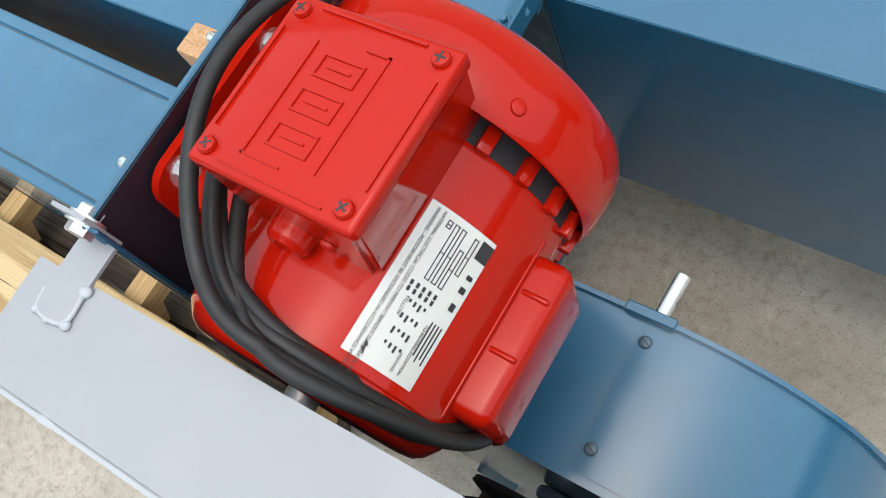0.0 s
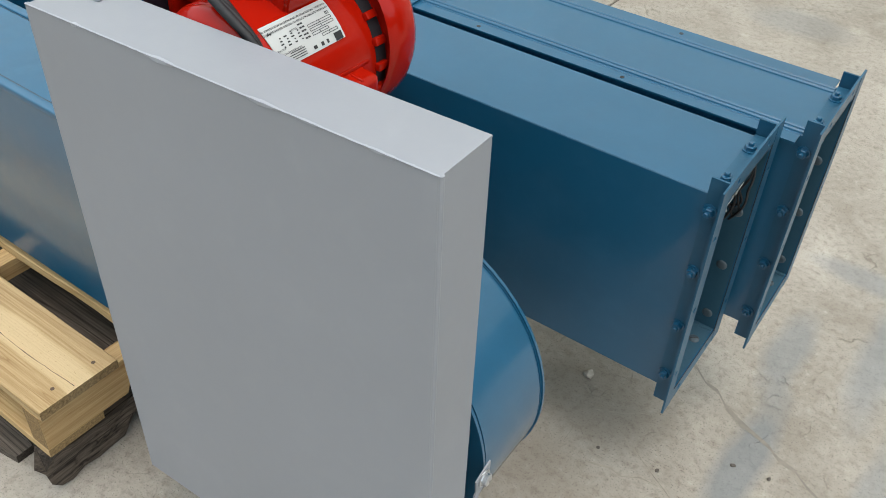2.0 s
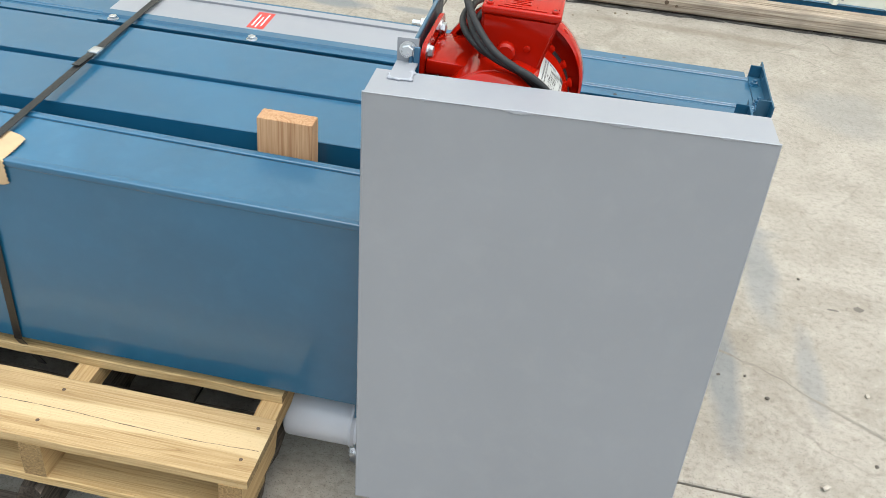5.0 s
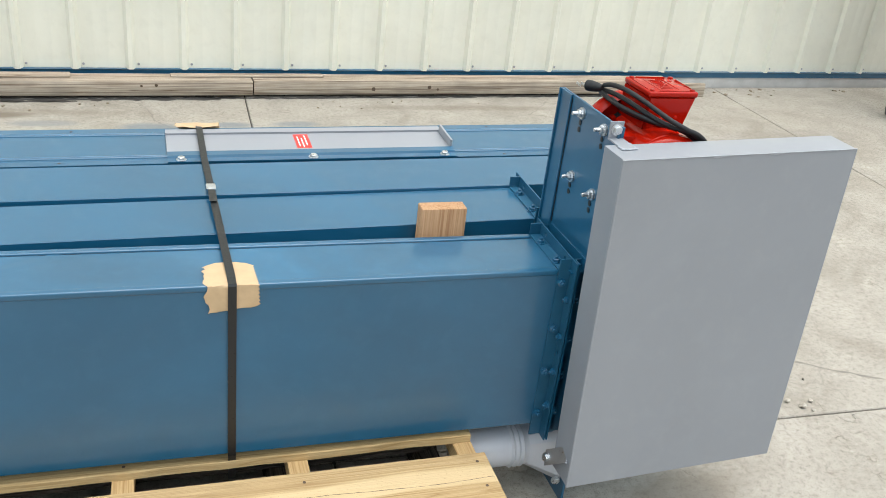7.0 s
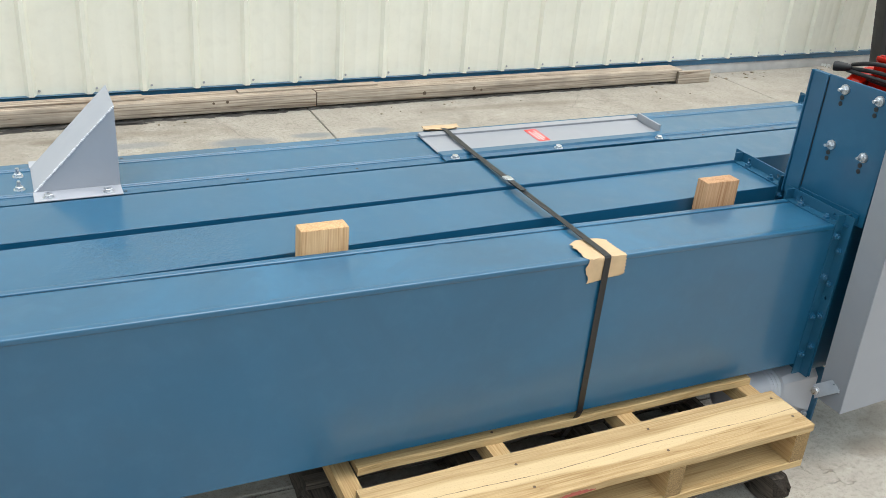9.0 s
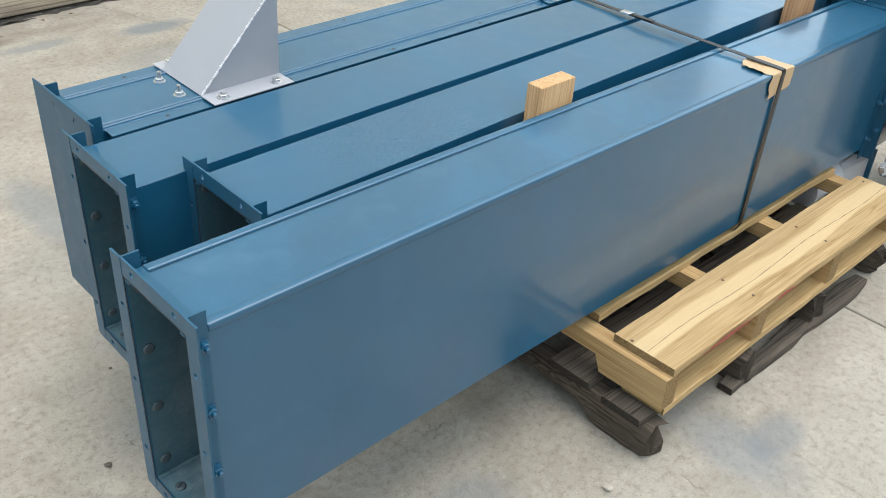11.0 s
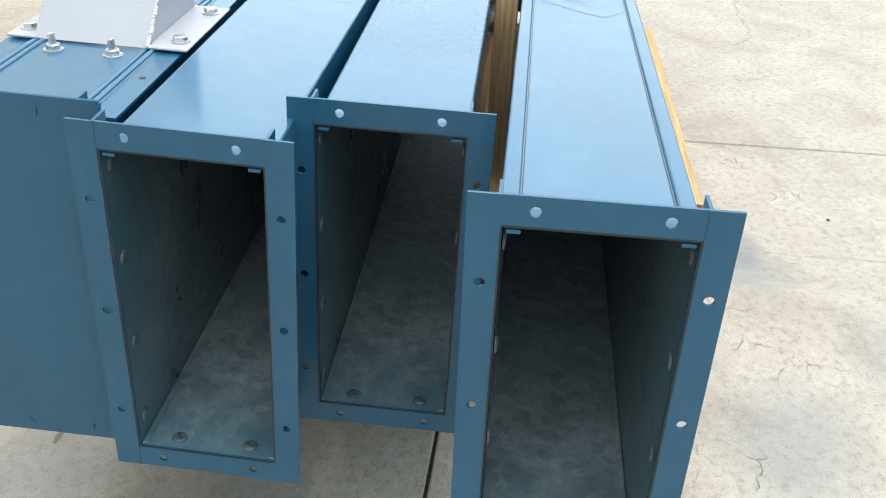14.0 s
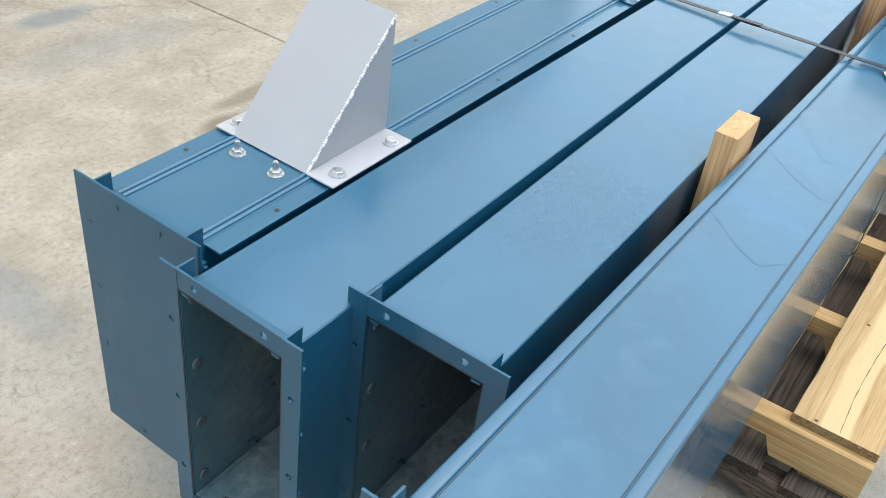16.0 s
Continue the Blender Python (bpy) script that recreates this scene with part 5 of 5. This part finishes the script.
words("WARNING - MOTOR MUST BE GROUNDED IN ACCORDANCE WITH LOCAL AND", 0.02, 0.10, 0.0031, INK)
words("NATIONAL ELECTRICAL CODES TO PREVENT SERIOUS ELECTRICAL SHOCKS", 0.02, 0.19, 0.0031, INK)
words("TO REVERSE ROTATION", 0.63, 0.72, 0.0028, INK)
words("YELLOW", 0.55, 0.33, 0.003, INK)
words("VOLTAGE", 0.84, 0.62, 0.0026, INK)
for k, (u0, u1) in enumerate(((0.05, 0.10), (0.05, 0.42), (0.05, 0.42), (0.16, 0.42), (0.05, 0.3))):
    bar(u0, u1, 0.30 + k * 0.1, 0.0006)
    bar(u0, u1, 0.355 + k * 0.1, 0.0006)
    for u in (u0, u1 - 0.006, (u0 + u1) / 2):
        m = on_plate(u, 0.3275 + k * 0.1)
        part("print_line", bx(0, 0.0006, -0.0016, 0.0016, 0, 0.0002, m=m), INK, nplate, smooth=0)
for k in range(5):
    for u in (0.46, 0.50):
        bar(u, u + 0.032, 0.30 + k * 0.085, 0.0018)
for k in range(16):
    bar(0.56 + (k % 4) * 0.09, 0.56 + (k % 4) * 0.09 + 0.02 + 0.012 * (k % 3), 0.40 + (k // 4) * 0.07, 0.0014)
for k in range(4):
    bar(0.60, 0.82 + 0.03 * (k % 2), 0.78 + k * 0.05, 0.0008)
bar(0.03, 0.15, 0.90, 0.0085, "maker_mark")
bar(0.25, 0.28, 0.90, 0.004)
bar(0.33, 0.37, 0.90, 0.004)
bar(0.44, 0.49, 0.90, 0.0035)
bolt_s = prism(bmesh.new(), [(0.0, -0.001), (0.0035, 0.0022), (0.0035, 0.0007), (0.0085, 0.0016), (0.0045, -0.002), (0.0045, -0.0004)], "z", 0, 0.0002)
bmesh.ops.transform(bolt_s, matrix=on_plate(0.88, 0.22), verts=bolt_s.verts)
part("shock_sign", bolt_s, INK, nplate, smooth=0)

# ---- power cable ----
cable = thing("power_cable", "coiled black rubber power cable hung over the motor", "cable", pose(AX, AY, AZ))
PTS = [(-0.056, 0.205, 0.112), (-0.068, 0.145, 0.126), (-0.060, 0.080, 0.126), (-0.022, 0.018, 0.106), (0.012, 0.004, 0.098), (0.046, 0.003, 0.084), (0.076, 0.006, 0.052), (0.094, 0.014, 0.0), (0.088, 0.034, -0.05)]
for k, (dx, dy, dz) in enumerate(((0, 0, 0), (-0.008, 0.006, 0.002), (0.009, -0.006, 0.004), (-0.003, -0.007, 0.008))):
    fan_z = (0.0, -0.006, -0.011, 0.005)[k]
    tube("cable_strand", [(x + dx + 0.004 * math.sin(i * 1.7 + k), y + dy + 0.003 * math.cos(i * 1.3 + k * 2), z + dz + fan_z * (2.6 if i in (1, 2) else 0.8 if i in (0, 3) else 0)) for i, (x, y, z) in enumerate(PTS)], 0.0048, RUBBER, cable)
part("plug", lathe(bmesh.new(), (-0.063, 0.200, 0.118), (-0.085, 0.25, 0.112), [(0, 0.006), (0.010, 0.009), (0.03, 0.0115), (0.038, 0.011)], 14), RUBBER, cable, "black moulded plug")
for d in (-0.005, 0.005):
    part("prong", bx(-0.0855 + d, -0.084 + d, 0.242, 0.262, 0.108, 0.113), ZINC, cable)


# ---- pallets ----
def pallet(label, at, stringers, W, mats, seed, boards, lower, tstr=0.04, ragged=0.0, HS=0.084):
    pal = thing("pallet", label, "pallet", at, "stacked pallets")
    rnd = random.Random(seed)
    mx, my = mats
    TB = 0.018
    for s in stringers:
        pts = [(0.0, TB), (0.15, TB), (0.165, TB + 0.038), (0.36, TB + 0.038), (0.375, TB), (W - 0.375, TB), (W - 0.36, TB + 0.038), (W - 0.165, TB + 0.038), (W - 0.15, TB), (W, TB), (W, TB + HS), (0.0, TB + HS)]
        bm = prism(bmesh.new(), pts, "x", s, s + tstr)
        if ragged:
            bm.free()
            bm = rotten_beam(s, s + tstr + 0.006, W, 0.0004, TB + HS, rnd)
        part("stringer", bm, my, pal, smooth=0)
    for y0, y1, x0, x1 in boards:
        o = part("deck_board", ragged_board(x0, x1, y0, y1, TB + HS + 0.0004, TB + HS + TB, rnd, 0.0015 + ragged), PINE_SAP if not ragged and y0 < 0.01 else mx, pal, smooth=25)
        if not ragged:
            for s in stringers:
                if x0 - 0.02 <= s <= x1:
                    for f in ((0.45,) if y1 - y0 < 0.08 else (0.25, 0.75)):
                        placed("nail", NAIL, o, (s + 0.02 + rnd.uniform(-0.008, 0.008), y0 + (y1 - y0) * f + rnd.uniform(-0.008, 0.008), TB + HS + TB), (0, 0, 1))
    for y0, y1, x0, x1 in lower:
        part("bottom_board", ragged_board(x0, x1, y0, y1, 0.0006, TB - 0.0004, rnd, 0.0015 + ragged), mx, pal, smooth=25)
    return pal


def rotten_beam(x0, x1, W, z0, h, rnd):
    """A decayed stringer: splintered ends, gnawed lower edge with the two fork notches."""
    bm = bmesh.new()
    n, prev = 44, None
    for k in range(n + 1):
        y = W * k / n
        notch = 0.034 if 0.15 < y < 0.37 or W - 0.37 < y < W - 0.15 else 0.0
        j = lambda a: rnd.uniform(-a, a)
        a = 0.004
        prof = [(x0 + j(a), z0 + notch + abs(j(0.006))), ((x0 + x1) / 2 + j(a), z0 + notch + abs(j(0.004))), (x1 + j(a), z0 + notch + abs(j(0.006))), (x1 + j(a), z0 + h * 0.35 + notch * 0.6 + j(a)), (x1 + j(a), z0 + h * 0.7 + j(a)),
                (x1 + j(a), z0 + h - abs(j(0.003))), ((x0 + x1) / 2 + j(a), z0 + h), (x0 + j(a), z0 + h - abs(j(0.003))), (x0 + j(a), z0 + h * 0.7 + j(a)), (x0 + j(a), z0 + h * 0.35 + notch * 0.6 + j(a))]
        row = [bm.verts.new((x, y + (j(0.012) if k in (0, n) else 0), z)) for x, z in prof]
        if prev:
            for i in range(10):
                bm.faces.new((prev[i], prev[(i + 1) % 10], row[(i + 1) % 10], row[i]))
        else:
            bm.faces.new(row)
        prev = row
    bm.faces.new(list(reversed(prev)))
    return bm


def ragged_board(x0, x1, y0, y1, z0, z1, rnd, amp):
    """A sawn board whose long edges and ends waver a little."""
    bm = bmesh.new()
    n = max(6, int((x1 - x0) / 0.06))
    prev = None
    for k in range(n + 1):
        x = x0 + (x1 - x0) * k / n + (rnd.uniform(-amp, amp) if k in (0, n) else 0)
        a, b = y0 + rnd.uniform(-amp, amp), y1 + rnd.uniform(-amp, amp)
        row = [bm.verts.new(p) for p in ((x, a, z0), (x, b, z0), (x, b, z1 - 0.0015), (x, b - 0.002, z1), (x, a + 0.002, z1), (x, a, z1 - 0.0015))]
        if prev:
            for i in range(6):
                bm.faces.new((prev[i], prev[(i + 1) % 6], row[(i + 1) % 6], row[i]))
        else:
            bm.faces.new(row)
        prev = row
    bm.faces.new(list(reversed(prev)))
    return bm


FRESH = pallet("fresh pine pallet carrying the blue ducts", pose(0.818, 0.012, 0.0952, 0, -0.5, -0.3), (0.0, 0.326, 0.655, 1.0), 1.21, (PINE, PINE_Y), 3,
       [(0.0, 0.142, 0.020, 1.048)] + [(0.198 + k * 0.155, 0.288 + k * 0.155, 0.042, 1.04) for k in range(6)] + [(1.07, 1.21, 0.0, 1.04)],
       [(0.0, 0.10, 0.012, 1.04), (0.56, 0.65, 0.0, 1.04), (1.11, 1.21, 0.0, 1.04)], HS=0.075)
pallet("old rotten dark pallet under the fresh pallet", pose(0.79, 0.010, 0.0, 0, 0, -0.1), (0.005, 0.34, 0.66, 1.0), 1.2, (OLD, OLD_Y), 8,
       [(0.02, 0.11, 0.0, 1.03), (0.15, 0.26, 0.0, 1.03), (0.32, 0.41, 0.0, 1.03), (0.5, 0.6, 0.0, 1.03), (0.7, 0.8, 0.0, 1.03), (0.9, 1.0, 0.0, 1.03), (1.1, 1.2, 0.0, 1.03)],
       [(-0.014, 0.026, 0.3, 0.948), (0.55, 0.65, 0.0, 1.03), (1.1, 1.2, 0.0, 1.03)], ragged=0.0045, HS=0.0588)
split = bmesh.new()
rnd = random.Random(31)
prev = None
for k in range(61):
    x = 0.024 + 1.02 * k / 60
    y, w = 0.066 + 0.004 * math.sin(k * 0.21) + rnd.uniform(-0.0006, 0.0006), rnd.uniform(0.0002, 0.0009)
    row = [split.verts.new((x, y - w, 0.1113)), split.verts.new((x, y + w, 0.1113))]
    if prev:
        split.faces.new((prev[0], row[0], row[1], prev[1]))
    prev = row
part("pith_crack", split, KNOT, FRESH, "thin dark drying crack along the board", smooth=0)
STREAK = plain("red_paint_streak", (0.42, 0.10, 0.07), 0.7, 0, 0.3, 90, 0.1)
for xa, xb, za in ((0.11, 0.30, 0.0965), (0.38, 0.47, 0.0985)):
    bm = bmesh.new()
    n = 16
    lo, hi = [], []
    for k in range(n + 1):
        f = k / n
        hgt = 0.006 * math.sin(math.pi * f) + 0.0012 * math.sin(k * 2.3)
        lo.append(bm.verts.new((xa + (xb - xa) * f, -0.0022, za - abs(hgt) * 0.5)))
        hi.append(bm.verts.new((xa + (xb - xa) * f, -0.0022, za + abs(hgt) + 0.0006)))
    for k in range(n):
        bm.faces.new((lo[k], lo[k + 1], hi[k + 1], hi[k]))
    part("paint_streak", bm, STREAK, FRESH, "faded red paint streak", smooth=0)
# ---- spacer blocks between the two front ducts ----
for x, y, top, lab_ in ((0.788, 0.3635, 0.658, "pale pine spacer block wedged upright between two ducts"), (1.757, 0.376, 0.660, "warm pine spacer block wedged upright between two ducts")):
    b_ = part("spacer_block", bx(0, 0.096, 0, 0.0365, 0, top - 0.214, bev=0.003), PINE_Z if x < 1 else PINE_WARM, None)
    b_.matrix_world = pose(x, y + 0.008, 0.214, 1.0, 0, 0.4)
    tagged(b_, lab_, "wood block", "spacer blocks")

# ---- strap, buckle and tape ----
strap = thing("packing_strap", "tight black plastic packing strap round all four ducts", "strap")


def strap_run(pts, name="strap_band"):
    bm = bmesh.new()
    prev = None
    for k, (p, nrm) in enumerate(pts):
        p, nrm = Vector(p), Vector(nrm)
        row = [bm.verts.new(p + Vector((sx * 0.0075, 0, 0)) + nrm * h) for sx, h in ((-1, 0), (1, 0), (1, 0.0012), (-1, 0.0012))]
        if prev:
            for i in range(4):
                bm.faces.new((prev[i], prev[(i + 1) % 4], row[(i + 1) % 4], row[i]))
        prev = row
    part(name, bm, STRAPM, strap, smooth=0)


SX = 1.364


def duct_pt(at, x, y, z):
    inv = at.inverted()
    lx = (inv @ Vector((x, 0, 0))).x
    return at @ Vector((lx, y, z))


dpts = [duct_pt(AT_D, SX + 0.004, 0.042, -0.10), duct_pt(AT_D, SX, -0.0030, -0.002), duct_pt(AT_D, SX, -0.004, HD * 0.6), duct_pt(AT_D, SX, -0.0055, HD + 0.0020), duct_pt(AT_D, SX, -0.0035, HD + 0.0062), duct_pt(AT_D, SX, 0.02, HD + 0.0070),
        duct_pt(AT_A, SX, -0.02, HA + 0.0125), duct_pt(AT_A, SX, WA_ + 0.02, HA + 0.0125), duct_pt(AT_A, SX, WA_ + 0.03, HA + 0.004), duct_pt(AT_A, SX, WA_ + 0.03, -0.01)]
nrms = [(0, -0.9, -0.4)] + [(0, -1, 0)] * 2 + [(0, -0.8, 0.5), (0, -0.3, 0.9)] + [(0, 0, 1)] * 3 + [(0, 1, 0.4), (0, 1, 0)]
strap_run(list(zip(dpts, nrms)))
pb_ = dpts[5].lerp(dpts[6], 0.69)
part("buckle", bx(-0.010, 0.010, -0.014, 0.014, 0, 0.004, bev=0.001, m=Matrix.Translation(pb_ + Vector((0, 0, 0.0004)))), ZINC, strap, "shiny crimped metal buckle")
part("strap_tail", bx(-0.0072, 0.0072, -0.075, -0.016, 0.0016, 0.0028, m=Matrix.Translation(pb_)), STRAPM, strap)


def tape_patch(at, xc, y_edge, left, right, top_len, drop, sgn, label, seed, rise=0.0042):
    """Masking tape folded over an edge: one side torn, the other cut by a toothed blade."""
    rnd = random.Random(seed)
    bm = bmesh.new()
    n, rows = 12, 30
    x0 = (at.inverted() @ Vector((xc, 0, 0))).x
    tear = [0.0]
    for k in range(rows):
        tear.append(0.75 * tear[-1] + rnd.uniform(-0.0035, 0.0035))
    grid = []
    for i in range(rows + 1):
        f = i / rows
        xl = -left + tear[i] + 0.012 * max(0.0, f - 0.55) * 2
        xr = right + (0.0016 if i % 2 else -0.0016) + 0.006 * f
        row = []
        for k in range(n + 1):
            u = k / n
            t = top_len * (0.84 + 0.20 * math.sin(u * 3.0)) + (0.002 * rnd.uniform(-1, 1) if i == 0 else 0)
            d = drop * (1.08 - 0.20 * u) + (0.001 * rnd.uniform(-1, 1) if i == rows else 0)
            q = -t + (t + d) * f
            wave = 0.0009 * math.sin(u * 9 + f * 7) + rnd.uniform(0, 0.0004)
            if q < 0:
                y, z = -q - 0.0036, HD + rise + wave
            else:
                y, z = -0.0036 - max(0.0, wave), HD + rise - q
            row.append(bm.verts.new((x0 + xl + (xr - xl) * u, y_edge + sgn * y, z)))
        grid.append(row)
    for a, b in zip(grid, grid[1:]):
        for k in range(n):
            bm.faces.new((a[k], a[k + 1], b[k + 1], b[k]))
    r = bmesh.ops.extrude_face_region(bm, geom=bm.faces[:])
    for v in [v for v in r["geom"] if isinstance(v, bmesh.types.BMVert)]:
        v.co += Vector((0, -sgn * 0.0002, 0.0003))
    ob = part("tape_patch", bm, TAPE, None)
    ob.matrix_world = at
    return tagged(ob, label, "tape", "tape under the strap")


tape_patch(AT_D, SX, 0.0, 0.048, 0.042, 0.082, 0.050, 1, "crumpled beige masking tape under the strap", 2)
tape_patch(AT_A @ Matrix.Translation((0, 0, 0.010)), SX, WA_ + 0.022, 0.055, 0.045, 0.030, 0.018, -1, "small piece of beige masking tape on the rear duct", 6, 0.0035)

# ---- loose wire ties in the open far end of the long duct ----
ties = thing("wire_ties", "tangle of black wire ties inside the duct end", "wire", AT_B @ Matrix.Translation((2.492, 0.1515, 0.303)))
rnd = random.Random(9)
for k in range(7):
    a = rnd.uniform(-0.024, 0.022)
    pale = k % 3 == 2
    tube("wire", [(a, -0.001, 0.046), (a + rnd.uniform(-0.02, 0.03), -0.014, 0.022), (a + rnd.uniform(-0.01, 0.03), -0.022, -0.004), (a + rnd.uniform(-0.02, 0.03), -0.010, -0.036), (a + rnd.uniform(-0.01, 0.02), -0.0015, -0.052 - 0.006 * k)], 0.0018, LABEL_WHITE if pale else RUBBER, ties, "pale plastic tie" if pale else "")
